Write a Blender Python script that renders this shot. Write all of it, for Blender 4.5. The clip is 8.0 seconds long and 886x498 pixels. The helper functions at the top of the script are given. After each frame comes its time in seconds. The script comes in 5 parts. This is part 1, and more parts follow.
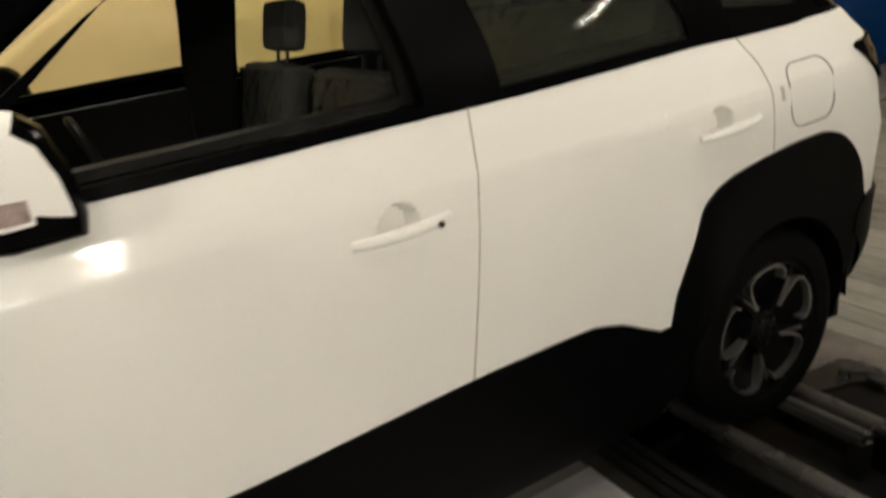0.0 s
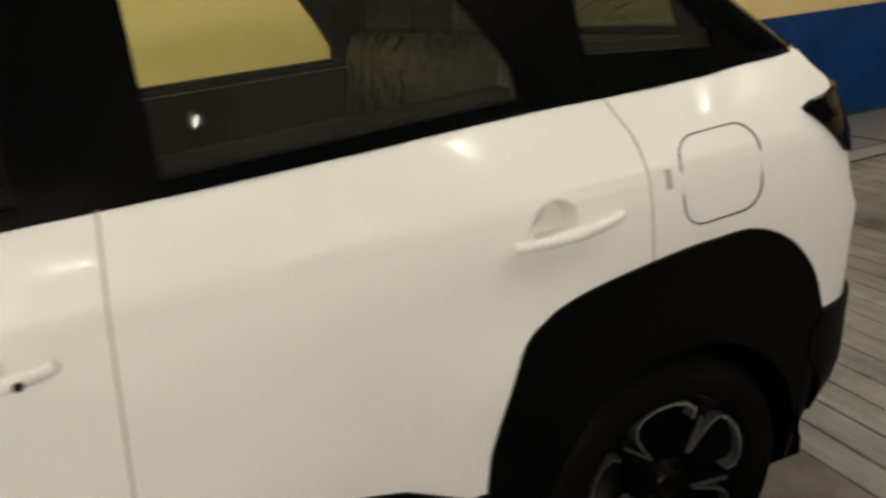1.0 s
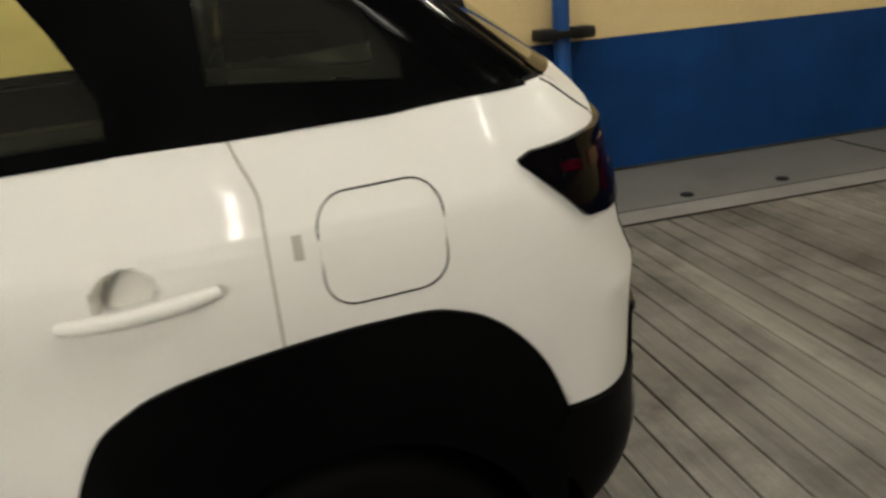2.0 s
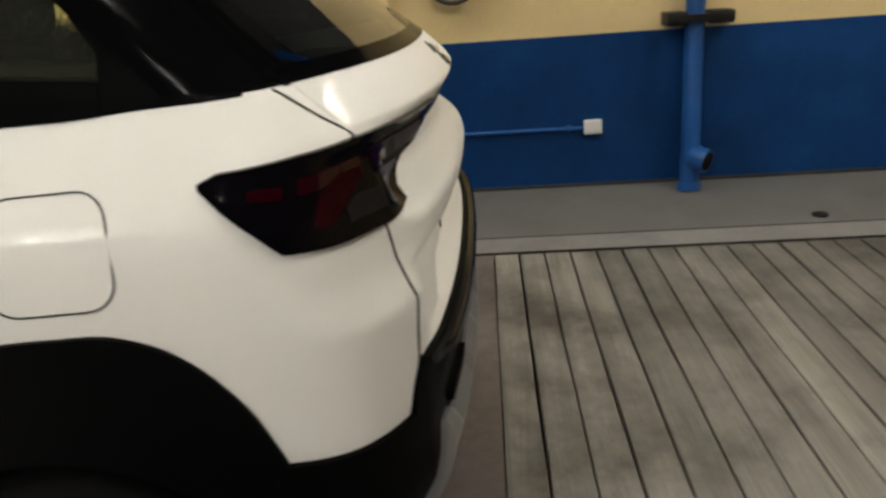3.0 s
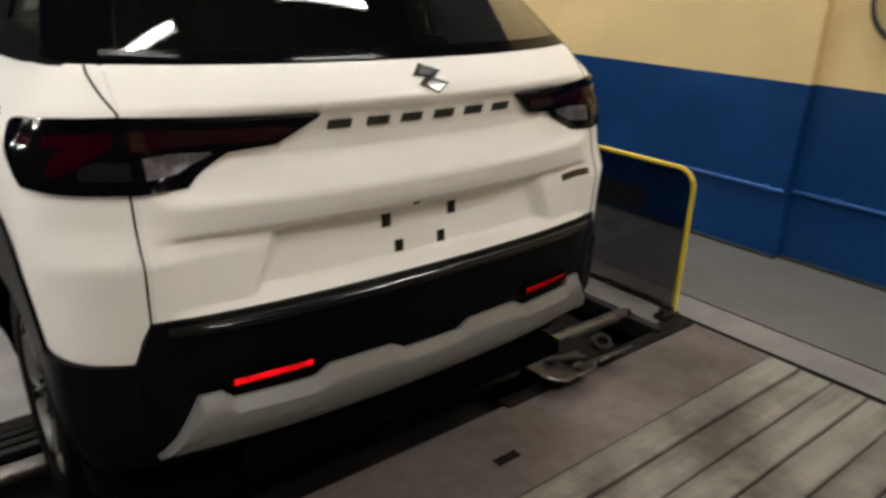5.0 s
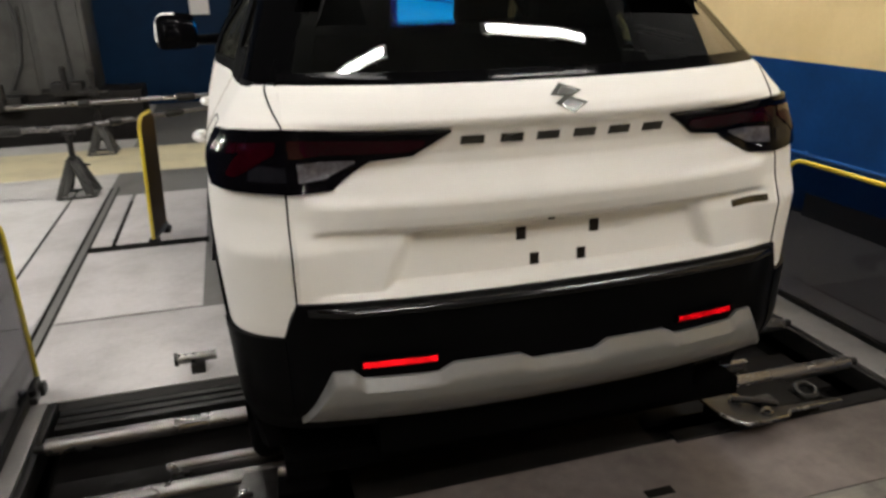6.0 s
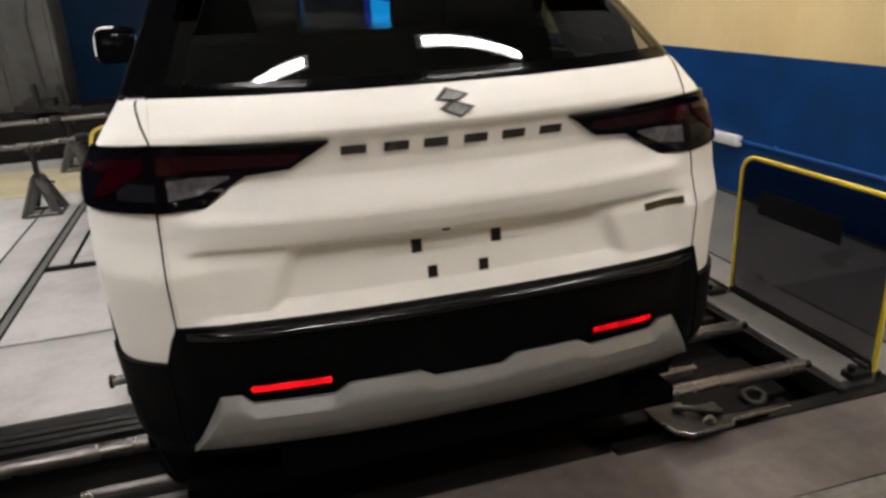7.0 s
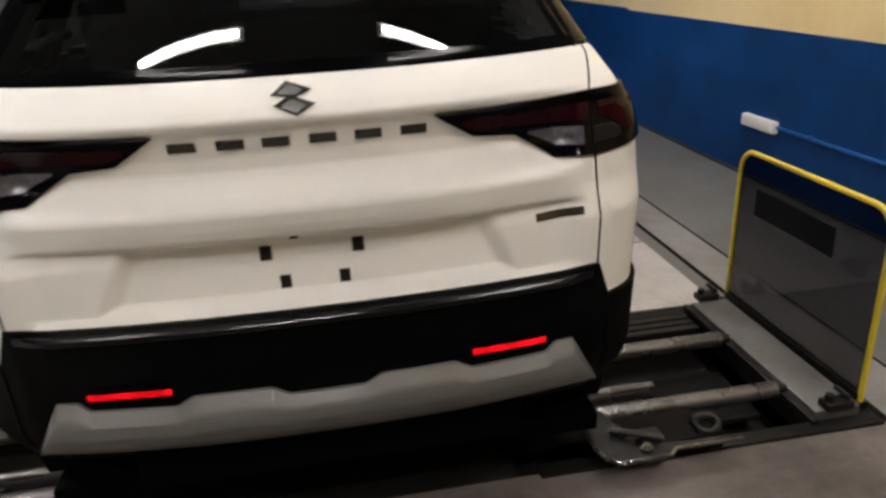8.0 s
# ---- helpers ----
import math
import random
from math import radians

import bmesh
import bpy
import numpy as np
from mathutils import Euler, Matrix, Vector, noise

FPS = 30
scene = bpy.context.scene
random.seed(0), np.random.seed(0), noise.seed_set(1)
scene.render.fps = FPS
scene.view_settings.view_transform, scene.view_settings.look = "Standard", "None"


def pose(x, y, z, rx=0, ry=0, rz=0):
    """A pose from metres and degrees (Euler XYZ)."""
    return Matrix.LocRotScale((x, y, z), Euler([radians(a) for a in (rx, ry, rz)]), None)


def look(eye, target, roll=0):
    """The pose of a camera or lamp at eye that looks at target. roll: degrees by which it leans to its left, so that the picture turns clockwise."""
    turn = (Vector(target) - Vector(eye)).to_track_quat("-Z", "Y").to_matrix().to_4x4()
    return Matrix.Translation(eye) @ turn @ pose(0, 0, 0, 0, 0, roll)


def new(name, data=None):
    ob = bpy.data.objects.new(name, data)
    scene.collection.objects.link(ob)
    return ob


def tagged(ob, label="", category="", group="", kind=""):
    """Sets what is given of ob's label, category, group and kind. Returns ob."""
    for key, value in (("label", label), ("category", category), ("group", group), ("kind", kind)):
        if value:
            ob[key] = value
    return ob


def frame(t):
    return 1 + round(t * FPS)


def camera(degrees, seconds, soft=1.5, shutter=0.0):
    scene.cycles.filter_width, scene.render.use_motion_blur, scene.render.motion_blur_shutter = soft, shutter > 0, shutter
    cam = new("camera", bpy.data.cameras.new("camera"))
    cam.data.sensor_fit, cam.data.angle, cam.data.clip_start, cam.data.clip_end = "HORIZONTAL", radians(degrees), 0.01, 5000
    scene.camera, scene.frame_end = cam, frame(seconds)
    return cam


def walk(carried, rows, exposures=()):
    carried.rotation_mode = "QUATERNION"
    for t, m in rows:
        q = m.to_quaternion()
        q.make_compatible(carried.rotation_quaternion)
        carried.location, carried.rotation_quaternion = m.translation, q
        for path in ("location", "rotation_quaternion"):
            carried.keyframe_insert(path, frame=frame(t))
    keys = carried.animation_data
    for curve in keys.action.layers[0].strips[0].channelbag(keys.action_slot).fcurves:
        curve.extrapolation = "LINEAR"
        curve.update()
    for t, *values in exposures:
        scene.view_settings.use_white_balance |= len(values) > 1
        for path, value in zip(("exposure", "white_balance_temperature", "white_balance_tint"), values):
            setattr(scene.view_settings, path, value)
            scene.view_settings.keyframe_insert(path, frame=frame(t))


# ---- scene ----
cam = camera(63.6, 8.0, soft=2.8, shutter=0.35)
PATH = [
    (0, (-2.164, 2.679, 1.544), (-0.508, 1.789, 0.862), -6.96),
    (0.2, (-2.161, 2.528, 1.555), (-0.446, 1.699, 0.947), -5.83),
    (0.5, (-2.127, 2.252, 1.560), (-0.346, 1.554, 0.977), -6.27),
    (0.8, (-2.063, 1.961, 1.524), (-0.286, 1.296, 0.892), -5.77),
    (1, (-1.995, 1.745, 1.550), (-0.227, 1.095, 0.877), -6.26),
    (1.2, (-1.996, 1.582, 1.553), (-0.225, 0.947, 0.876), -7.02),
    (1.5, (-2.022, 1.305, 1.525), (-0.239, 0.713, 0.839), -6.96),
    (1.8, (-1.981, 1.054, 1.529), (-0.171, 0.516, 0.873), -5.81),
    (2, (-1.955, 0.867, 1.529), (-0.133, 0.432, 0.829), -5.02),
    (2.2, (-1.909, 0.713, 1.519), (-0.074, 0.356, 0.807), -4.65),
    (3.3, (-1.760, -0.231, 1.506), (0.072, 0.077, 0.764), -3.10),
    (3.5, (-1.657, -0.383, 1.504), (0.157, 0.003, 0.757), -1.98),
    (4, (-1.479, -0.734, 1.507), (0.250, -0.030, 0.789), -3.52),
    (4.2, (-1.389, -0.921, 1.526), (0.217, 0.040, 0.820), -3.21),
    (4.5, (-1.269, -1.070, 1.550), (0.162, 0.132, 0.837), -1.62),
    (4.7, (-1.197, -1.151, 1.541), (0.136, 0.157, 0.826), 0.47),
    (5, (-1.065, -1.239, 1.543), (0.116, 0.207, 0.825), 1.93),
    (5.2, (-1.028, -1.244, 1.582), (0.004, 0.290, 0.820), 2.12),
    (6.3, (-0.714, -1.516, 1.565), (-0.254, 0.313, 0.897), -1.59),
    (6.5, (-0.681, -1.472, 1.561), (-0.162, 0.341, 0.895), -2.36),
    (6.8, (-0.578, -1.453, 1.557), (-0.043, 0.352, 0.882), -3.01),
    (7, (-0.490, -1.463, 1.555), (0.014, 0.349, 0.875), -2.95),
    (7.3, (-0.285, -1.502, 1.570), (0.095, 0.334, 0.872), -2.70),
    (7.5, (-0.199, -1.492, 1.580), (0.156, 0.341, 0.861), -2.43),
    (7.8, (-0.033, -1.446, 1.568), (0.274, 0.386, 0.825), -2.71),
    (8, (0.064, -1.390, 1.560), (0.346, 0.444, 0.812), -3.02),
]
walk(cam, [(t, look(eye, target, roll)) for t, eye, target, roll in PATH], [(0.0, -0.14, 7050, 7), (1.0, -0.20, 6900, 6), (2.2, -0.22, 6800, 5), (3.3, 0.05, 6550, 7), (5.0, 0.21, 6450, 9), (6.3, 0.26, 6350, 10), (8.0, 0.24, 6350, 12)])

# ---- light: the hall is closed, its fluorescent tubes, some unseen and added, are built with the fixtures below ----
world = bpy.data.worlds.new("world")
world.use_nodes = True
world.node_tree.nodes["Background"].inputs[0].default_value = (0.9, 0.95, 1.0, 1)
world.node_tree.nodes["Background"].inputs[1].default_value = 0.02
scene.world = world
TUBE_POWER = 270.0
TUBE_COLOUR = (1.0, 0.95, 0.88, 1)


# ---- materials ----
def mat(name, base, rough=0.5, metal=0.0, coat=0.0, spread=0.12, fine=60.0, coarse=3.0, bump=0.0, bump_size=80.0,
        dirt=None, dirt_amount=0.0, dirt_scale=0.0, stretch=(1, 1, 1), rough_spread=0.15, jitter=0.0, spec=0.5):
    m = bpy.data.materials.new(name)
    m.use_nodes = True
    nt = m.node_tree
    n, l = nt.nodes, nt.links
    b = n["Principled BSDF"]
    b.inputs["Metallic"].default_value = metal
    b.inputs["Coat Weight"].default_value = coat
    b.inputs["Coat Roughness"].default_value = 0.06
    b.inputs["Specular IOR Level"].default_value = spec
    tc = n.new("ShaderNodeTexCoord")
    mp = n.new("ShaderNodeMapping")
    mp.inputs["Scale"].default_value = stretch
    geo = n.new("ShaderNodeNewGeometry")
    l.new(geo.outputs["Position"], mp.inputs["Vector"])
    n1 = n.new("ShaderNodeTexNoise")
    n1.inputs["Scale"].default_value = fine
    n1.inputs["Detail"].default_value = 4
    n2 = n.new("ShaderNodeTexNoise")
    n2.inputs["Scale"].default_value = coarse
    n2.inputs["Detail"].default_value = 5
    n2.inputs["Roughness"].default_value = 0.6
    for q in (n1, n2):
        l.new(mp.outputs["Vector"], q.inputs["Vector"])
    add = n.new("ShaderNodeMath")
    add.operation = "MULTIPLY_ADD"
    l.new(n1.outputs["Fac"], add.inputs[0])
    add.inputs[1].default_value = 0.35
    l.new(n2.outputs["Fac"], add.inputs[2])
    ramp = n.new("ShaderNodeValToRGB")
    lo = [max(0, c * (1 - spread)) for c in base]
    hi = [min(1, c * (1 + spread)) for c in base]
    ramp.color_ramp.elements[0].position, ramp.color_ramp.elements[0].color = 0.42, (*lo, 1)
    ramp.color_ramp.elements[1].position, ramp.color_ramp.elements[1].color = 0.95, (*hi, 1)
    l.new(add.outputs[0], ramp.inputs["Fac"])
    colour = ramp.outputs["Color"]
    if dirt:
        n3 = n.new("ShaderNodeTexNoise")
        n3.inputs["Scale"].default_value = dirt_scale or coarse * 0.7 + 0.4
        n3.inputs["Detail"].default_value = 8
        n3.inputs["Roughness"].default_value = 0.68
        l.new(geo.outputs["Position"], n3.inputs["Vector"])
        r3 = n.new("ShaderNodeValToRGB")
        r3.color_ramp.elements[0].position, r3.color_ramp.elements[0].color = 0.46, (0, 0, 0, 1)
        r3.color_ramp.elements[1].position = 0.66
        r3.color_ramp.elements[1].color = (dirt_amount, dirt_amount, dirt_amount, 1)
        l.new(n3.outputs["Fac"], r3.inputs["Fac"])
        mx = n.new("ShaderNodeMix")
        mx.data_type = "RGBA"
        l.new(r3.outputs["Color"], mx.inputs["Factor"])
        l.new(colour, mx.inputs["A"])
        mx.inputs["B"].default_value = (*dirt, 1)
        colour = mx.outputs["Result"]
    if jitter:
        info = n.new("ShaderNodeObjectInfo")
        mr = n.new("ShaderNodeMapRange")
        mr.inputs["To Min"].default_value, mr.inputs["To Max"].default_value = 1 - jitter, 1 + jitter
        l.new(info.outputs["Random"], mr.inputs["Value"])
        hs = n.new("ShaderNodeHueSaturation")
        l.new(mr.outputs["Result"], hs.inputs["Value"])
        l.new(colour, hs.inputs["Color"])
        colour = hs.outputs["Color"]
    l.new(colour, b.inputs["Base Color"])
    rr = n.new("ShaderNodeMapRange")
    rr.inputs["From Min"].default_value, rr.inputs["From Max"].default_value = 0.3, 0.7
    rr.inputs["To Min"].default_value = max(0.02, rough * (1 - rough_spread))
    rr.inputs["To Max"].default_value = min(1, rough * (1 + rough_spread))
    l.new(n2.outputs["Fac"], rr.inputs["Value"])
    l.new(rr.outputs["Result"], b.inputs["Roughness"])
    if bump:
        n4 = n.new("ShaderNodeTexNoise")
        n4.inputs["Scale"].default_value = bump_size
        n4.inputs["Detail"].default_value = 5
        l.new(mp.outputs["Vector"], n4.inputs["Vector"])
        bp = n.new("ShaderNodeBump")
        bp.inputs["Strength"].default_value = bump
        bp.inputs["Distance"].default_value = 0.004
        l.new(n4.outputs["Fac"], bp.inputs["Height"])
        l.new(bp.outputs["Normal"], b.inputs["Normal"])
    return m


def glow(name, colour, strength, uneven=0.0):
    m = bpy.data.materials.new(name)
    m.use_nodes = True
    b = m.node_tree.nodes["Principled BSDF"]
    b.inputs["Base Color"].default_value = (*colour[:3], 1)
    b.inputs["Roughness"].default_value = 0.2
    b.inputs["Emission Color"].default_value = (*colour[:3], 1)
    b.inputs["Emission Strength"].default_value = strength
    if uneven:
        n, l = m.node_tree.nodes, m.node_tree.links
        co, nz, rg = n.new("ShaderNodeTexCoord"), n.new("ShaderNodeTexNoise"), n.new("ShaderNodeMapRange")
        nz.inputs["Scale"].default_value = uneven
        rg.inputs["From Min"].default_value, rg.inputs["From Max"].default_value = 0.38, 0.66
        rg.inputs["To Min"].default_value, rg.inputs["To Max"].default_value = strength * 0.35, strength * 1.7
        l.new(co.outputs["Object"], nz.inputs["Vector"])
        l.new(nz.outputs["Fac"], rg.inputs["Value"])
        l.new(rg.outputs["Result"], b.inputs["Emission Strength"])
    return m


def pane(name, tint, gloss=1.0, ior=1.5, rough=0.0, crinkle=0.0, veil=0.0):
    """Thin sheet glass: clear or tinted, with a glossy coat that grows towards grazing angles."""
    m = bpy.data.materials.new(name)
    m.use_nodes = True
    n, l = m.node_tree.nodes, m.node_tree.links
    n.remove(n["Principled BSDF"])
    out = n["Material Output"]
    tr = n.new("ShaderNodeBsdfTransparent")
    tr.inputs["Color"].default_value = (*tint, 1)
    gl = n.new("ShaderNodeBsdfGlossy")
    gl.inputs["Roughness"].default_value = rough
    gl.inputs["Color"].default_value = (gloss, gloss, gloss, 1)
    lw = n.new("ShaderNodeLayerWeight")
    lw.inputs["Blend"].default_value = 0.5
    pw = n.new("ShaderNodeMath")
    pw.operation = "POWER"
    pw.inputs[1].default_value = 5.0
    l.new(lw.outputs["Facing"], pw.inputs[0])
    f0 = ((ior - 1) / (ior + 1)) ** 2 * 1.6
    fr = n.new("ShaderNodeMath")
    fr.operation = "MULTIPLY_ADD"
    fr.inputs[1].default_value, fr.inputs[2].default_value = 1 - f0, f0
    l.new(pw.outputs[0], fr.inputs[0])
    mx = n.new("ShaderNodeMixShader")
    l.new(fr.outputs[0], mx.inputs["Fac"])
    l.new(tr.outputs[0], mx.inputs[1])
    l.new(gl.outputs[0], mx.inputs[2])
    l.new(mx.outputs[0], out.inputs["Surface"])
    # an uneven pale diffuse layer mixed over the clear glass
    if veil:
        film, over = n.new("ShaderNodeBsdfDiffuse"), n.new("ShaderNodeMixShader")
        film.inputs["Color"].default_value = (0.62, 0.62, 0.52, 1)
        nz, rg = n.new("ShaderNodeTexNoise"), n.new("ShaderNodeMapRange")
        nz.inputs["Scale"].default_value = 5.0
        nz.inputs["Detail"].default_value = 4.0
        rg.inputs["To Min"].default_value, rg.inputs["To Max"].default_value = veil * 0.5, veil * 1.5
        geo = n.new("ShaderNodeNewGeometry")
        l.new(geo.outputs["Position"], nz.inputs["Vector"])
        l.new(nz.outputs["Fac"], rg.inputs["Value"])
        l.new(rg.outputs["Result"], over.inputs["Fac"])
        l.new(mx.outputs[0], over.inputs[1])
        l.new(film.outputs[0], over.inputs[2])
        l.new(over.outputs[0], out.inputs["Surface"])
    if crinkle:
        nz = n.new("ShaderNodeTexNoise")
        nz.inputs["Scale"].default_value = 14
        nz.inputs["Detail"].default_value = 3
        bp = n.new("ShaderNodeBump")
        bp.inputs["Strength"].default_value = crinkle
        bp.inputs["Distance"].default_value = 0.04
        geo = n.new("ShaderNodeNewGeometry")
        l.new(geo.outputs["Position"], nz.inputs["Vector"])
        l.new(nz.outputs["Fac"], bp.inputs["Height"])
        l.new(bp.outputs["Normal"], gl.inputs["Normal"])
        l.new(bp.outputs["Normal"], lw.inputs["Normal"])
    return m


M_WHITE = mat("white_car_paint", (0.74, 0.72, 0.68), 0.42, coat=0.13, spread=0.025, coarse=1.2, fine=300, spec=0.12)
M_PIANO = mat("gloss_black_trim", (0.0016, 0.0016, 0.0018), 0.10, spread=0.2, spec=0.022)
M_FILM = mat("satin_black_film", (0.0016, 0.0016, 0.0018), 0.36, spread=0.2, spec=0.014)
M_CLAD = mat("black_moulded_plastic", (0.0016, 0.0016, 0.0018), 0.42, spread=0.2, bump=0.15, bump_size=500, spec=0.035)
M_DARK = mat("dark_underbody", (0.0014, 0.0014, 0.0014), 0.8, spread=0.3, spec=0.02)
M_SKID = mat("satin_silver_plastic", (0.20, 0.195, 0.19), 0.36, metal=0.35, spread=0.06)
M_LIP = mat("polished_black_lip", (0.003, 0.003, 0.0033), 0.18, spread=0.2, spec=0.22)
M_RUBBER = mat("tyre_rubber", (0.0024, 0.0023, 0.0023), 0.7, spread=0.25, bump=0.2, bump_size=150, spec=0.05)
M_ALLOY = mat("machined_alloy", (0.45, 0.45, 0.44), 0.30, metal=0.95, spread=0.15)
M_RIM = mat("dark_alloy", (0.002, 0.002, 0.0023), 0.3, metal=0.0, spec=0.06, spread=0.2)
M_CHROME = mat("dark_chrome", (0.52, 0.515, 0.51), 0.22, metal=0.9, spread=0.05)
M_CHROME_DK = mat("smoked_chrome", (0.085, 0.082, 0.075), 0.28, metal=1.0, spread=0.1)
M_SEAM = mat("panel_gap", (0.012, 0.010, 0.008), 0.8, spec=0.1)
M_SOFTSEAM = mat("narrow_panel_gap", (0.36, 0.32, 0.26), 0.7)
M_LAMPBLACK = mat("lamp_housing_black", (0.0022, 0.0018, 0.0026), 0.07, spec=0.06)
M_LAMPRED = mat("red_lamp_lens", (0.014, 0.0008, 0.0030), 0.10, spread=0.3, spec=0.15)
M_LAMPBRIGHT = mat("bright_red_lens", (0.014, 0.0006, 0.0022), 0.12, spread=0.5, coarse=12, spec=0.03)
M_LAMPCLEAR = mat("clear_lamp_lens", (0.085, 0.08, 0.09), 0.16, metal=0.2, spread=0.6, fine=90, coarse=30, spec=0.3)
M_LAMPGREY = mat("smoked_lamp_lens", (0.008, 0.0078, 0.010), 0.15, spread=0.3, spec=0.06)
# no lamp: the reflector's returned glare is put in as uneven emission
M_REFL = glow("emissive_red_reflector", (1.0, 0.004, 0.01), 1.5, uneven=22.0)
M_RIB = mat("dark_red_louvre", (0.006, 0.0008, 0.001), 0.6, spread=0.2, spec=0.03)
M_TINT = pane("tinted_car_glass", (0.88, 0.92, 0.74), gloss=0.22, rough=0.03, veil=0.021)
M_CLEARGLASS = pane("clear_car_glass", (0.94, 0.95, 0.88))
M_REARGLASS = pane("rear_car_glass", (0.14, 0.16, 0.15), ior=1.6)
M_TRIMCAB = mat("dark_cabin_trim", (0.0045, 0.0045, 0.0042), 0.6, spread=0.3, spec=0.08)
M_SEATCLOTH = mat("dark_seat_cloth", (0.048, 0.048, 0.044), 0.8, spread=0.4, bump=0.3, bump_size=300, spec=0.15)
M_WRAP = pane("clear_plastic_wrap", (0.86, 0.87, 0.86), gloss=0.45, ior=1.3, rough=0.12, crinkle=1.0)
M_AMBER = mat("indicator_lens", (0.32, 0.24, 0.22), 0.1, coat=1.0, spread=0.4, coarse=40)

M_YELLOW = mat("cream_yellow_wall_paint", (0.74, 0.565, 0.285), 0.62, spread=0.07, coarse=1.4, fine=40, bump=0.15, bump_size=60,
               dirt=(0.60, 0.43, 0.19), dirt_amount=0.45)
M_BLUE = mat("blue_dado_paint", (0.0042, 0.041, 0.152), 0.45, spread=0.28, coarse=1.8, fine=35, bump=0.18, bump_size=50,
             dirt=(0.004, 0.028, 0.100), dirt_amount=0.65, spec=0.18)
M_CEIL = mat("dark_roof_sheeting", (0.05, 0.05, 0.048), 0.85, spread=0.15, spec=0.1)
M_FLOOR = mat("smooth_grey_floor", (0.145, 0.14, 0.132), 0.45, spread=0.16, coarse=1.5, fine=30, bump=0.1, bump_size=60,
              dirt=(0.10, 0.092, 0.08), dirt_amount=0.6)
# the shade under the car is put into this near-black base colour
M_APRON = mat("undercar_shade_floor", (0.014, 0.0125, 0.0115), 0.55, spread=0.35, coarse=1.8, fine=25, bump=0.1, dirt=(0.028, 0.024, 0.021), dirt_amount=0.6, spec=0.12)
M_REARFLOOR = mat("pinkish_worn_floor", (0.148, 0.124, 0.114), 0.5, spread=0.35, coarse=1.6, fine=20, bump=0.12, dirt=(0.035, 0.030, 0.026), dirt_amount=0.85, dirt_scale=1.1, spec=0.3)
M_WESTFLOOR = mat("pale_concrete_floor", (0.50, 0.485, 0.47), 0.5, spread=0.14, coarse=1.2, fine=30, bump=0.1, dirt=(0.25, 0.24, 0.22), dirt_amount=0.5)
M_CREAM = mat("cream_floor_strip", (0.62, 0.55, 0.36), 0.4, spread=0.1, dirt=(0.36, 0.31, 0.2), dirt_amount=0.5)
M_PLATE = mat("pale_floor_plate", (0.53, 0.505, 0.495), 0.50, metal=0.25, spread=0.14, coarse=2.0, fine=40, bump=0.08,
              dirt=(0.26, 0.245, 0.23), dirt_amount=0.5)
M_CHANNEL = mat("scuffed_channel_cover", (0.27, 0.258, 0.25), 0.5, metal=0.25, spread=0.18, coarse=2.5, fine=40, bump=0.08, dirt=(0.15, 0.14, 0.13), dirt_amount=0.6)
M_KERB = mat("scuffed_kerb_steel", (0.17, 0.158, 0.148), 0.45, metal=0.4, spread=0.2, coarse=6, dirt=(0.10, 0.09, 0.08), dirt_amount=0.7)
M_PLANK = mat("weathered_grey_plank", (0.185, 0.174, 0.152), 0.55, spread=0.48, coarse=2.0, fine=14, stretch=(0.35, 6, 6),
              bump=0.3, bump_size=40, dirt=(0.040, 0.034, 0.028), dirt_amount=0.9, dirt_scale=1.3, jitter=0.18)
M_GAP = mat("dark_joint", (0.010, 0.009, 0.008), 0.9, spread=0.3, spec=0.05)
M_PIT = mat("oily_pit_steel", (0.010, 0.009, 0.0085), 0.6, metal=0.3, spread=0.4, coarse=6, spec=0.12)
M_STEEL = mat("worn_bright_steel", (0.25, 0.245, 0.235), 0.27, metal=0.92, spread=0.3, coarse=10, dirt=(0.05, 0.045, 0.042), dirt_amount=0.8)
M_ROLLER = mat("polished_roller_steel", (0.165, 0.155, 0.15), 0.28, metal=0.8, spread=0.10, coarse=5, fine=30, dirt=(0.16, 0.15, 0.145), dirt_amount=0.35)
M_DKSTEEL = mat("grimy_dark_steel", (0.022, 0.021, 0.020), 0.45, metal=0.6, spread=0.4, coarse=9, spec=0.3)
M_LUG = mat("grimy_lug_steel", (0.030, 0.028, 0.027), 0.36, metal=0.5, spread=0.4, coarse=14, dirt=(0.010, 0.009, 0.009), dirt_amount=0.85, spec=0.25)
M_GUARDYEL = mat("yellow_safety_paint", (0.66, 0.50, 0.03), 0.45, spread=0.12, dirt=(0.25, 0.19, 0.04), dirt_amount=0.5)
M_OCHRE = mat("ochre_guard_sheet", (0.050, 0.028, 0.005), 0.5, spread=0.3, spec=0.06)
M_ACRYL = pane("smoked_acrylic_sheet", (0.39, 0.39, 0.405), gloss=0.6, ior=1.3)
M_STICKER = mat("dark_sticker", (0.004, 0.0042, 0.006), 0.5, spec=0.1)
M_BLUEPIPE = mat("blue_pipe_enamel", (0.012, 0.085, 0.30), 0.34, spread=0.15, dirt=(0.008, 0.045, 0.14), dirt_amount=0.5)
M_SOCKET = mat("white_plastic_socket", (0.75, 0.74, 0.72), 0.4, spread=0.04)
M_MACHINE = mat("grey_machine_enamel", (0.050, 0.049, 0.046), 0.5, spread=0.3, dirt=(0.02, 0.019, 0.017), dirt_amount=0.7, spec=0.2)
M_NAVY = mat("navy_partition_paint", (0.002, 0.014, 0.040), 0.5, spread=0.25, spec=0.08)
M_HOSE = mat("black_hose_rubber", (0.015, 0.015, 0.015), 0.6)
M_TUBE = glow("fluorescent_tube", TUBE_COLOUR, TUBE_POWER)
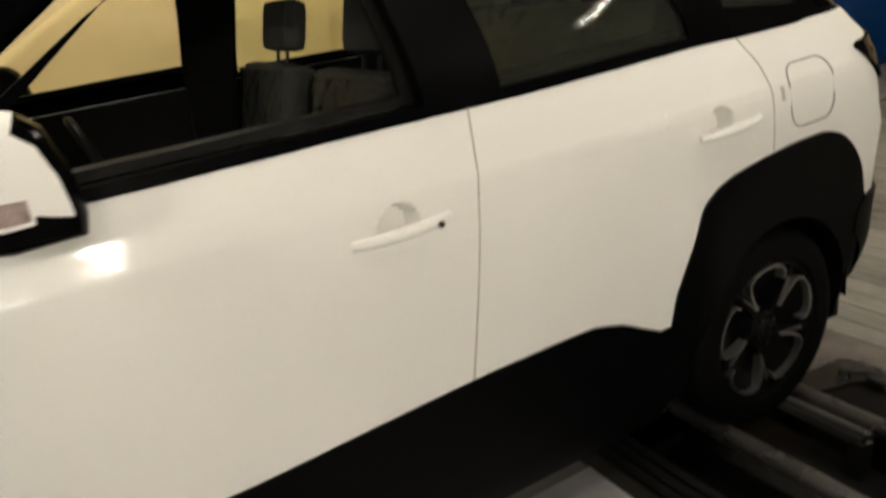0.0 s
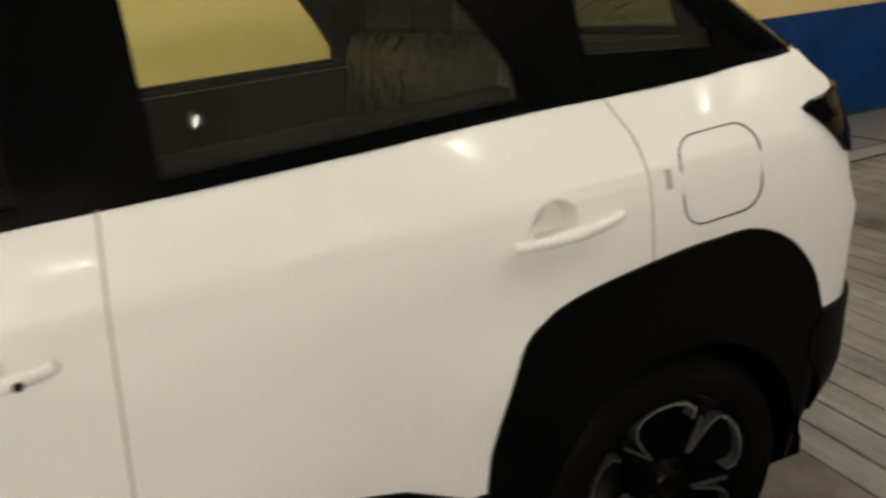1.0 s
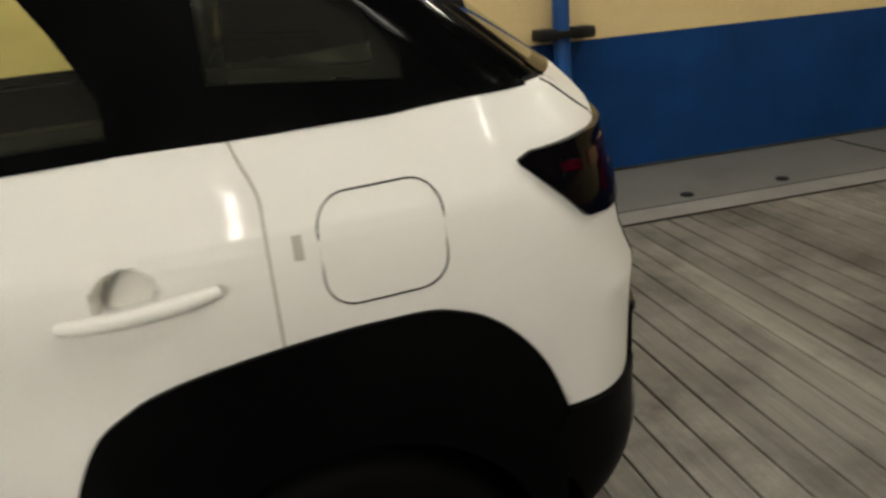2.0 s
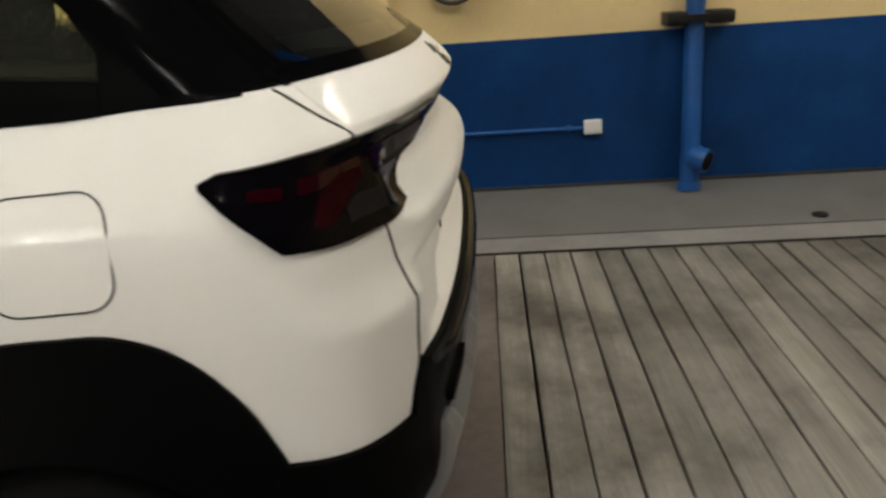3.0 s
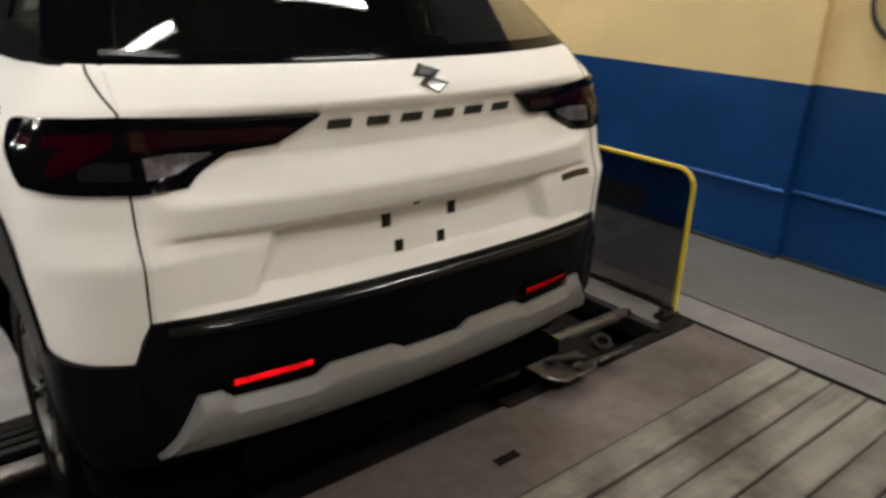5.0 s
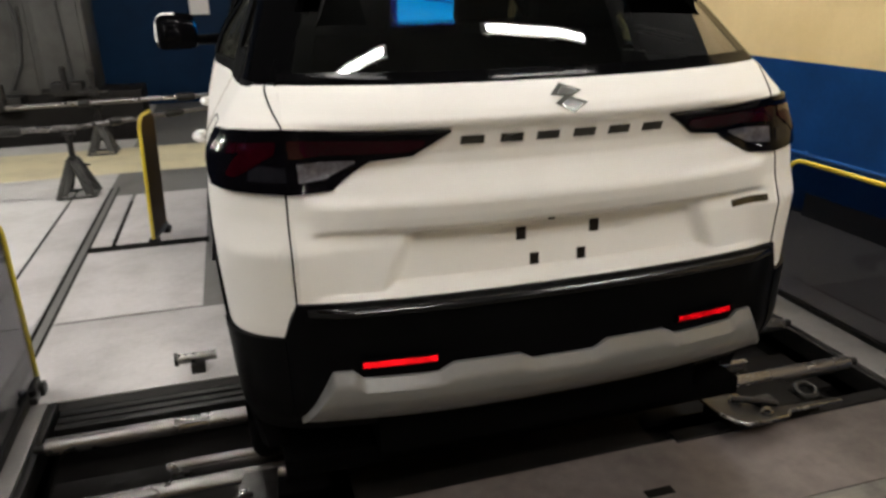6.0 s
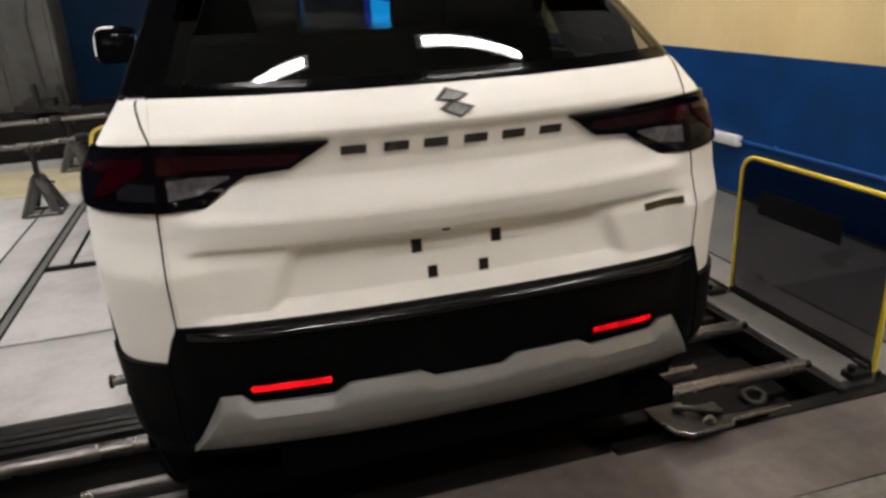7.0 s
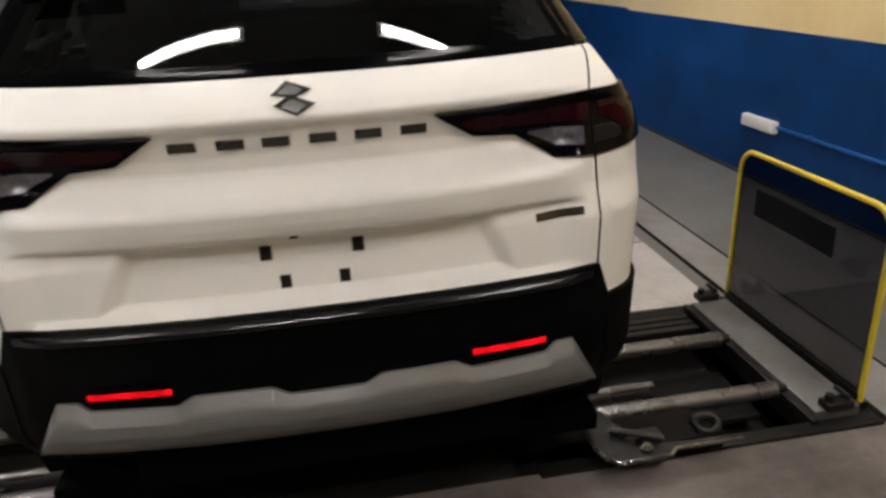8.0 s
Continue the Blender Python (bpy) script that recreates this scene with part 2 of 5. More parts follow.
# raised power, for tubes that stand out of view
M_TUBE_BOOST = glow("boosted_fluorescent_tube", TUBE_COLOUR, TUBE_POWER * 1.35)
M_TUBE_SHORT = glow("short_bright_tube", TUBE_COLOUR, TUBE_POWER * 4.2)
M_SCREEN = glow("lit_blue_screen", (0.0, 0.36, 1.0), 3.4)
M_SCREENDK = glow("deep_blue_screen", (0.0, 0.02, 0.5), 0.9)
M_FIXTURE = mat("white_fixture_enamel", (0.78, 0.78, 0.76), 0.4)


# ---- mesh tools ----
def mesh(name, verts, faces, material, smooth=True):
    me = bpy.data.meshes.new(name)
    me.from_pydata([tuple(v) for v in verts], [], faces)
    bm = bmesh.new()
    bm.from_mesh(me)
    bmesh.ops.delete(bm, geom=[v for v in bm.verts if not v.link_faces], context="VERTS")
    bmesh.ops.recalc_face_normals(bm, faces=bm.faces)
    bm.to_mesh(me)
    bm.free()
    if smooth:
        for p in me.polygons:
            p.use_smooth = True
        me.set_sharp_from_angle(angle=radians(38))
    me.materials.append(material)
    return me


def part(name, geometry, material, parent=None, label="", smooth=True):
    """One mesh object from (verts, faces) or from a mesh; a child of parent where there is one."""
    me = geometry if isinstance(geometry, bpy.types.Mesh) else mesh(name, *geometry, material, smooth)
    ob = new(name, me)
    if parent:
        ob.parent = parent
    if label:
        ob["label"] = label
    return ob


def thing(name, label, category, group="", kind="", at=(0, 0, 0)):
    ob = new(name)
    ob.location = at
    ob.empty_display_size = 0.1
    return tagged(ob, label, category, group, kind)


def join(*geometries):
    verts, faces = [], []
    for v, f in geometries:
        k = len(verts)
        verts += [tuple(p) for p in v]
        faces += [[i + k for i in q] for q in f]
    return verts, faces


def move(geometry, m):
    v, f = geometry
    return [tuple(m @ Vector(p)) for p in v], f


def box(x0, x1, y0, y1, z0, z1, bevel=0.0):
    bm = bmesh.new()
    bmesh.ops.create_cube(bm, size=1)
    for v in bm.verts:
        v.co = ((x0 + x1) / 2 + v.co.x * (x1 - x0), (y0 + y1) / 2 + v.co.y * (y1 - y0), (z0 + z1) / 2 + v.co.z * (z1 - z0))
    if bevel:
        bmesh.ops.bevel(bm, geom=bm.edges[:], offset=bevel, segments=2, affect="EDGES", profile=0.6)
    bm.verts.index_update()
    out = [tuple(v.co) for v in bm.verts], [[v.index for v in f.verts] for f in bm.faces]
    bm.free()
    return out


def tube(points, r, seg=10, closed=False, caps=True):
    """A round bar along points; r is one radius or one for each point."""
    pts = [Vector(p) for p in points]
    n = len(pts)
    rs = r if isinstance(r, (list, tuple)) else [r] * n
    verts, faces = [], []
    up = None
    for i, p in enumerate(pts):
        a = pts[(i - 1) % n] if closed or i else p
        b = pts[(i + 1) % n] if closed or i < n - 1 else p
        d = (b - a).normalized()
        if up is None:
            up = Vector((0, 0, 1)) if abs(d.z) < 0.9 else Vector((1, 0, 0))
        s = d.cross(up).normalized()
        up = s.cross(d).normalized()
        for k in range(seg):
            q = 2 * math.pi * k / seg
            verts.append(p + (s * math.cos(q) + up * math.sin(q)) * rs[i])
    for i in range(n if closed else n - 1):
        j = (i + 1) % n
        for k in range(seg):
            e = (k + 1) % seg
            faces.append([i * seg + k, i * seg + e, j * seg + e, j * seg + k])
    if caps and not closed:
        faces += [list(range(seg))[::-1], [(n - 1) * seg + k for k in range(seg)]]
    return verts, faces


def revolve(profile, axis_m, seg=48, closed=False):
    """profile: (radius, along) pairs, turned about local z, then placed by axis_m."""
    verts, faces = [], []
    n = len(profile)
    for k in range(seg):
        q = 2 * math.pi * k / seg
        for r, h in profile:
            verts.append(axis_m @ Vector((r * math.cos(q), r * math.sin(q), h)))
    for k in range(seg):
        e = (k + 1) % seg
        for i in range(n if closed else n - 1):
            j = (i + 1) % n
            faces.append([k * n + i, e * n + i, e * n + j, k * n + j])
    return verts, faces


def prism(outline, z0, z1):
    """An upright prism over an outline of (x, y) points."""
    n = len(outline)
    verts = [(x, y, z0) for x, y in outline] + [(x, y, z1) for x, y in outline]
    return verts, [list(range(n))[::-1], list(range(n, 2 * n))] + [[i, (i + 1) % n, n + (i + 1) % n, n + i] for i in range(n)]


def lerp(table, v):
    return float(np.interp(v, [p[0] for p in table], [p[1] for p in table]))


def curve(table, step=0.012):
    """A table made dense and smooth."""
    p = np.array(table, float)
    x = np.arange(p[0, 0], p[-1, 0], step)
    m = np.gradient(p[:, 1], p[:, 0])
    out = []
    for v in [*x, p[-1, 0]]:
        i = min(len(p) - 2, max(0, int(np.searchsorted(p[:, 0], v)) - 1))
        h = p[i + 1, 0] - p[i, 0]
        t = (v - p[i, 0]) / h
        out.append((float(v), float((2 * t**3 - 3 * t**2 + 1) * p[i, 1] + (t**3 - 2 * t**2 + t) * h * m[i] + (3 * t**2 - 2 * t**3) * p[i + 1, 1] + (t**3 - t**2) * h * m[i + 1])))
    return out


def round_rect(a0, a1, b0, b1, r, seg=6):
    pts = []
    for ca, cb, q in ((a1 - r, b0 + r, -90), (a1 - r, b1 - r, 0), (a0 + r, b1 - r, 90), (a0 + r, b0 + r, 180)):
        for k in range(seg + 1):
            w = radians(q + 90 * k / seg)
            pts.append((ca + r * math.cos(w), cb + r * math.sin(w)))
    return pts


def smooth(e0, e1, v):
    t = min(1, max(0, (v - e0) / (e1 - e0)))
    return t * t * (3 - 2 * t)


# ---- the car's skin: one smooth surface, x across, y forward from the tail, z up ----
Y_NOSE = 4.09
WIDTH = [(0.18, 0.78), (0.28, 0.825), (0.45, 0.85), (0.55, 0.858), (0.65, 0.864), (0.75, 0.872), (0.9, 0.882), (1.0, 0.886),
         (1.08, 0.886), (1.14, 0.882), (1.18, 0.876), (1.205, 0.868), (1.23, 0.852), (1.28, 0.822), (1.34, 0.782), (1.36, 0.770),
         (1.45, 0.735), (1.55, 0.692), (1.65, 0.648), (1.73, 0.610), (1.79, 0.575), (1.83, 0.535)]
TAIL = [(0.18, 0.30), (0.40, 0.24), (0.47, 0.185), (0.51, 0.145), (0.56, 0.122), (0.60, 0.114), (0.66, 0.118), (0.72, 0.112), (0.78, 0.100), (0.83, 0.090),
        (0.86, 0.122), (0.90, 0.126), (0.99, 0.132), (1.008, 0.131), (1.022, 0.106), (1.05, 0.093), (1.08, 0.086), (1.095, 0.090), (1.11, 0.106), (1.125, 0.131), (1.14, 0.151), (1.16, 0.162), (1.19, 0.157), (1.225, 0.143), (1.247, 0.135), (1.258, 0.120),
        (1.275, 0.108), (1.30, 0.124), (1.345, 0.172), (1.36, 0.195), (1.40, 0.245), (1.50, 0.370), (1.60, 0.500), (1.70, 0.625), (1.78, 0.730), (1.83, 0.830)]
TAIL_SIDE = [(0.18, 0.30), (0.40, 0.24), (0.47, 0.185), (0.51, 0.145), (0.56, 0.122), (0.60, 0.116), (0.66, 0.118), (0.72, 0.116), (0.83, 0.113), (0.90, 0.112),
             (1.0, 0.108), (1.06, 0.102), (1.10, 0.102), (1.16, 0.114), (1.20, 0.124), (1.245, 0.130), (1.258, 0.119), (1.275, 0.108), (1.30, 0.124), (1.345, 0.172),
             (1.36, 0.195), (1.40, 0.245), (1.50, 0.370), (1.60, 0.500), (1.70, 0.625), (1.78, 0.730), (1.83, 0.830)]
BOW = [(0.2, 0.05), (0.85, 0.05), (0.97, 0.046), (1.05, 0.085), (1.1, 0.095), (1.2, 0.107), (1.252, 0.112), (1.275, 0.140), (1.30, 0.155), (1.36, 0.155), (1.6, 0.125)]
ROUND = [(0.2, 3.4), (1.0, 3.6), (1.15, 3.4), (1.25, 2.9), (1.36, 2.2), (1.6, 2.2)]
SHEAR = 0.5
BELT = 1.355
ROOF = 1.83


WAIST = [(0.3, 1.352), (0.4, 1.344), (0.55, 1.329), (0.67, 1.313), (0.93, 1.292), (1.11, 1.280), (1.27, 1.266), (1.45, 1.251),
         (1.87, 1.219), (2.2, 1.195), (2.5, 1.170), (3.0, 1.128), (4.1, 1.02)]


def lift(y):
    """How far the flank's lines rise towards the nose."""
    return 0.05 * max(0.0, y - 0.3)


def belt(y):
    return lerp(WAIST, y) + lift(y)


def nominal(y, z):
    """The height on the tail's profile that answers to z at y: the waist falls towards the nose."""
    b = belt(y)
    if z <= 0.7:
        return z
    if z <= b:
        return 0.7 + (z - 0.7) * (BELT - 0.7) / (b - 0.7)
    return BELT + (z - b) * (ROOF - BELT) / (ROOF - b)


def corner(zn, y=0.5):
    w = lerp(WIDTH, zn)
    xc = 0.68 if zn < 1.3 else max(0.0, min(0.68, w - 0.10))
    y0 = lerp(TAIL_SIDE, zn) + lerp(BOW, zn)
    ye = max(0.52, y0 + 0.17)
    return w, xc, y0, ye, lerp(ROUND, zn)


def bend(c, t):
    """A point of the tail's corner, t from 0 (tail) to 1 (flank)."""
    w, xc, y0, ye, n = c
    t = min(1, max(0, t)) * math.pi / 2
    g, f = math.sin(t) ** (2 / n), 1 - math.cos(t) ** (2 / n)
    return xc + (w - xc) * g, y0 + SHEAR * (w - xc) * g + (ye - y0 - SHEAR * (w - xc)) * f


def bend_at(c, value, axis):
    """The t at which the corner reaches an x (axis 0) or a y (axis 1)."""
    a, b = 0.0, 1.0
    for _ in range(30):
        m = (a + b) / 2
        if bend(c, m)[axis] < value:
            a = m
        else:
            b = m
    return (a + b) / 2


def haunch(y, z, zn, w):
    """The flank's own swellings: a wide shoulder at the tail that narrows forwards, and the flare over the rear wheel."""
    k = 0.55 * smooth(1.0, 1.9, y) * (1 - smooth(1.36, 1.62, zn)) * smooth(1.12, 1.2, zn)
    flare = 0.034 * math.exp(-((y - 1.19) / 0.15) ** 2) * smooth(0.40, 0.56, z) * (1 - smooth(0.80, 0.99, z))
    return (0.886 - w) * k + flare - 0.012 * (1 - smooth(0.5, 1.0, y))


def taper(y):
    return 1.0 if y < 2.9 else 1 - 0.30 * ((y - 2.9) / 1.2) ** 2.6


def skin_side(y, z, off=0.0, s=-1):
    """A point of the flank by its y."""
    zn = nominal(y, z)
    c = corner(zn)
    if y >= c[3]:
        x = (c[0] + haunch(y, z, zn, c[0])) * taper(y)
    else:
        x = bend(c, bend_at(c, y, 1))[0] + haunch(y, z, zn, c[0]) * smooth(c[2], c[3], y)
    return Vector((s * (x + off), y, z))


def skin_rear(x, z, off=0.0):
    """A point of the tail by its x."""
    c = corner(z)
    a = abs(x)
    if a <= c[1]:
        k = smooth(0.58, 0.675, a) if z < 1.30 else 0.0
        y = lerp(TAIL, z) * (1 - k) + lerp(TAIL_SIDE, z) * k + lerp(BOW, z) * (a / c[1]) ** 2.4
    else:
        y = bend(c, bend_at(c, min(a, c[0] - 0.0005), 0))[1]
    return Vector((x, y - off, z))


def skin_wrap(u, z, off=0.0, s=-1):
    """A point by its way round the car: u up to 0.68 over the tail, to 1.12 round the corner, then along the flank."""
    if u >= 1.12:
        return skin_side(0.52 + u - 1.12, z, off, s)

    def at(u):
        c = corner(z)
        if u <= 0.68:
            return skin_rear(u * c[1] / 0.68, z)
        t = (u - 0.68) / 0.44
        y = bend(c, t)[1]
        zn = nominal(y, z)
        c = corner(zn)
        x, y = bend(c, t)
        return Vector((x + haunch(y, z, zn, c[0]) * smooth(c[2], c[3], y), y, z))
    p = at(u)
    d = at(min(1.1199, u + 0.006)) - at(max(0, u - 0.006))
    nrm = Vector((d.y, -d.x, 0)).normalized()
    p = p + nrm * off
    return Vector((s * p.x, p.y, p.z))


def u_of_y(y, z):
    c = corner(nominal(y, z))
    return 1.12 + y - 0.52 if y >= c[3] else 0.68 + 0.44 * bend_at(c, y, 1)


def u_of_x(x, z):
    c = corner(z)
    return x * 0.68 / c[1] if x <= c[1] else 0.68 + 0.44 * bend_at(c, x, 0)


def patch(at, a0, a1, lo, hi, step=0.03, rows=12, off=0.0, depth=0.0, dent=None, breaks=()):
    """A sheet over a in a0..a1 between the curves lo(a) and hi(a) on the surface at(a, z, off); depth turns its rim inward."""
    cols = sorted(set([round(a0 + (a1 - a0) * i / max(1, round((a1 - a0) / step)), 5) for i in range(max(1, round((a1 - a0) / step)) + 1)] +
                      [round(b, 5) for b in breaks if a0 < b < a1]))
    lof = lo if callable(lo) else (lambda a: lerp(lo, a)) if isinstance(lo, list) else (lambda a: lo)
    hif = hi if callable(hi) else (lambda a: lerp(hi, a)) if isinstance(hi, list) else (lambda a: hi)
    verts, faces = [], []
    m = rows + 1
    for a in cols:
        l, h = lof(a), hif(a)
        for k in range(m):
            z = l + (h - l) * k / rows
            verts.append(at(a, z, off - (dent(a, z) if dent else 0)))
    n = len(cols)
    for i in range(n - 1):
        for k in range(rows):
            faces.append([i * m + k, (i + 1) * m + k, (i + 1) * m + k + 1, i * m + k + 1])
    if depth:
        ring = [i * m for i in range(n)] + [(n - 1) * m + k for k in range(1, m)] + [i * m + rows for i in range(n - 2, -1, -1)] + [k for k in range(rows - 1, 0, -1)]
        inner = []
        for i in ring:
            a, k = cols[i // m], i % m
            z = lof(a) + (hif(a) - lof(a)) * k / rows
            inner.append(len(verts))
            verts.append(at(a, z, off - depth))
        r = len(ring)
        for i in range(r):
            faces.append([ring[i], ring[(i + 1) % r], inner[(i + 1) % r], inner[i]])
    return verts, faces


def flip(geometry):
    return [(-v[0], v[1], v[2]) for v in geometry[0]], [f[::-1] for f in geometry[1]]


# curves of the flank, by y
ARCH_R = curve([(0.387, 0.745), (0.42, 0.83), (0.475, 0.91), (0.535, 0.96), (0.61, 0.988), (0.73, 0.987), (0.87, 0.97), (1.0, 0.945),
                (1.075, 0.925), (1.138, 0.898), (1.212, 0.83), (1.250, 0.74), (1.285, 0.63)]) + [(1.299, 0.53)]
ARCH_R = [(y, z + lift(y)) for y, z in ARCH_R]
SILL = [(1.299, 0.585), (1.33, 0.58), (1.38, 0.602), (1.46, 0.642), (1.56, 0.668), (1.70, 0.668), (1.90, 0.664), (2.1, 0.652), (2.48, 0.628), (2.7, 0.622), (3.0, 0.622)]
WHEEL_Y, WHEEL_Z, WHEEL_R = 0.812, 0.384, 0.338
WHEEL_YF = WHEEL_Y + 2.66
ARCH_F = [(2 * 2.115 - y, z) for y, z in ARCH_R[::-1]]
ARCH_F = [(y, z - 0.05) for y, z in ARCH_F]
SEAM_B, SEAM_C, SEAM_A = 1.89, 0.892, 2.95


def opening(y, wy):
    d = abs(y - wy)
    return WHEEL_Z + math.sqrt(max(0.0, 0.385 ** 2 - d * d)) if d < 0.385 else 0.0


def white_low(y):
    """The lower edge of the white panels."""
    if y < 0.387:
        return 0.74
    if y <= 1.299:
        return lerp(ARCH_R, y) - 0.012
    if y <= ARCH_F[0][0]:
        return lerp(SILL, y) - 0.012
    if y <= ARCH_F[-1][0]:
        return lerp(ARCH_F, y) - 0.012
    return 0.62


def handle_dent(yc, zc):
    def f(y, z):
        dy = (y - (yc + 0.022)) / 0.050
        dz = (z - (zc + 0.005 - 0.1 * (y - yc))) / 0.050
        if z < zc - 0.02:
            return 0
        r = math.sqrt(dy * dy + dz * dz)
        return 0.050 * (1 - smooth(0.80, 1.0, r))
    return f


def build_car():
    car = thing("car", "white compact SUV with black lower cladding standing on test rollers", "car")
    d2, d1 = handle_dent(1.085, 1.114), handle_dent(2.065, 1.088)
    for s in (-1, 1):
        fx = (lambda g: g) if s < 0 else flip

        def side(y, z, off=0.0):
            return skin_side(y, z, off, -1)

        def wrap(u, z, off=0.0):
            return skin_wrap(u, z, off, -1)
        # doors
        rd = part("rear_door", fx(patch(side, SEAM_C, SEAM_B, white_low, belt, 0.008, 100, dent=d2, breaks=[p[0] for p in ARCH_R + SILL])), M_WHITE, car)
        fd = part("front_door", fx(patch(side, SEAM_B, SEAM_A, white_low, belt, 0.008, 100, dent=d1, breaks=[p[0] for p in SILL])), M_WHITE, car)
        # handles
        for door, yc, zc, tilt in ((rd, 1.085, 1.107, 0.075), (fd, 2.085, 1.087, 0.045)):
            pts, rad = [], []
            for k in range(13):
                f = k / 12
                y = yc + 0.115 - 0.23 * f
                z = zc - tilt * (y - yc)
                pts.append(side(y, z, 0.012 + 0.022 * math.sin(math.pi * f) ** 0.6))
                rad.append(0.0145 * (0.55 + 0.45 * math.sin(math.pi * min(1, max(0.0, f * 0.9 + 0.05))) ** 0.5))
            g = tube(pts, rad, 10)
            hd = part("door_handle", fx(g), M_WHITE, door)
            y = yc - 0.073
            if door is fd and s < 0:
                q = side(y, zc + 0.002, 0.046)
                part("key_hole", fx(tube([q, q + Vector((-0.004, 0, 0))], 0.0075, 12)), M_SEAM, hd, "dark key hole")
        # quarter panel with the tail's corner
        uq = u_of_y(SEAM_C, 1.0)
        corner_low = [(0.68, 0.845), (u_of_x(0.694, 0.84), 0.842), (u_of_x(0.730, 0.75), 0.742), (0.90, 0.736), (u_of_y(0.387, 0.745), 0.735)]
        arch_u = [(u_of_y(y, z), z - 0.012) for y, z in ARCH_R]

        def low(u):
            return lerp(corner_low + arch_u[1:], u)

        def high(u):
            return belt(skin_wrap(u, 1.34, 0.0, -1).y)
        part("rear_quarter", fx(patch(wrap, 0.68, uq, low, high, 0.012, 56, breaks=[p[0] for p in corner_low + arch_u])), M_WHITE, car)
        # front wing
        part("front_wing", fx(patch(side, SEAM_A, 3.98, white_low, lambda y: belt(y) - 0.02 * (y - SEAM_A), 0.03, 24, breaks=[p[0] for p in ARCH_F])), M_WHITE, car)
        # wheel arch cladding
        for curve, wy in ((ARCH_R, WHEEL_Y), (ARCH_F, WHEEL_YF)):
            y0, y1 = curve[0][0], curve[-1][0]
            yy = [y0 - 0.0] + [p[0] for p in curve]

            def lo(y):
                return max(opening(y, wy), 0.30)

            def hi(y):
                return max(lerp(curve, y), lo(y) + 0.02)
            part("arch_cladding", fx(patch(side, y0, y1, lo, hi, 0.012, 10, off=0.010, depth=0.05, breaks=yy)), M_CLAD, car)
            # inner liner of the arch
            prof = []
            for k in range(25):
                q = math.pi * (k / 24)
                prof.append((wy + 0.40 * math.cos(q), max(0.30, WHEEL_Z + 0.40 * math.sin(q))))
            v, f = [], []
            for y, z in prof:
                v += [(-0.85, y, z), (-0.50, y, z)]
            for k in range(24):
                f.append([2 * k, 2 * k + 2, 2 * k + 3, 2 * k + 1])
            f.append([2 * k + 1 for k in range(25)])
            part("arch_liner", fx((v, f)), M_DARK, car)
        # sill
        part("sill_cladding", fx(patch(side, 1.28, ARCH_F[0][0] + 0.02, 0.24, [(1.28, 0.52)] + SILL, 0.03, 8, off=0.009, depth=0.05, breaks=[p[0] for p in SILL])), M_CLAD, car)
        # seams
        seam = [side(1.863 + 0.12 * (1.297 - z), z, -0.0008) for z in np.linspace(0.62, belt(1.86), 30)]
        part("panel_gap", fx(tube(seam, 0.0026, 6)), M_SOFTSEAM, car)
        seam = [side(0.888 + 0.036 * smooth(1.22, 1.335, z), z, -0.0008) for z in np.linspace(0.985, belt(0.9) - 0.002, 30)]
        part("panel_gap", fx(tube(seam, 0.0026, 6)), M_SOFTSEAM, car)
        seam = [side(SEAM_A, z, -0.0008) for z in np.linspace(0.5, belt(SEAM_A), 20)]
        part("panel_gap", fx(tube(seam, 0.003, 6)), M_SEAM, car)
        seam = [wrap(0.682 + 0.085 * max(0, (z - 1.262) / 0.088) ** 1.4, z, 0.0) for z in np.linspace(0.845, 1.348, 44)]
        part("panel_gap", fx(tube(seam, 0.0028, 6)), M_SEAM, car)
        if s < 0:
            loop = [side(y, z, 0.0007) for y, z in [(a, b - 0.04 * (a - 0.71)) for a, b in round_rect(0.600, 0.808, 1.050, 1.230, 0.052, 7)]]
            lid = part("fuel_lid_gap", tube(loop, 0.0017, 6, closed=True), M_SEAM, car, "thin gap round the fuel lid")
            part("clip_slot", patch(side, 0.834, 0.850, 1.136, 1.176, 0.008, 3, off=0.0006), mat("grey_slot", (0.42, 0.40, 0.36), 0.6), car)
        # tail lamp
        tipu, botu = 1.068, 0.93
        top = [(0.298, 1.252), (0.68, 1.262), (0.85, 1.258), (tipu - 0.03, 1.247), (tipu, 1.236)]
        bot = [(0.298, 1.245), (0.385, 1.188), (0.485, 1.178), (0.580, 1.120), (0.68, 1.114), (0.80, 1.117), (botu, 1.124), (tipu, 1.228)]
        lamp = part("tail_lamp", fx(patch(wrap, 0.298, tipu, bot, top, 0.014, 12, off=0.012, depth=0.03, breaks=[p[0] for p in top + bot])), M_LAMPBLACK, car,
                    "dark smoked tail lamp with red light bar")
        part("light_bar", fx(patch(wrap, 0.36, 0.672, [(0.36, 1.213), (0.40, 1.200), (0.672, 1.196)], [(0.36, 1.228), (0.672, 1.236)], 0.02, 4, off=0.0150, depth=0.006)), M_LAMPRED, lamp, "deep red light bar")
        part("light_bar", fx(patch(wrap, 0.690, 0.855, [(0.690, 1.204), (0.72, 1.208), (0.855, 1.203)], [(0.690, 1.234), (0.855, 1.226)], 0.02, 4, off=0.0146, depth=0.006)), M_LAMPRED, lamp, "deep red light bar")
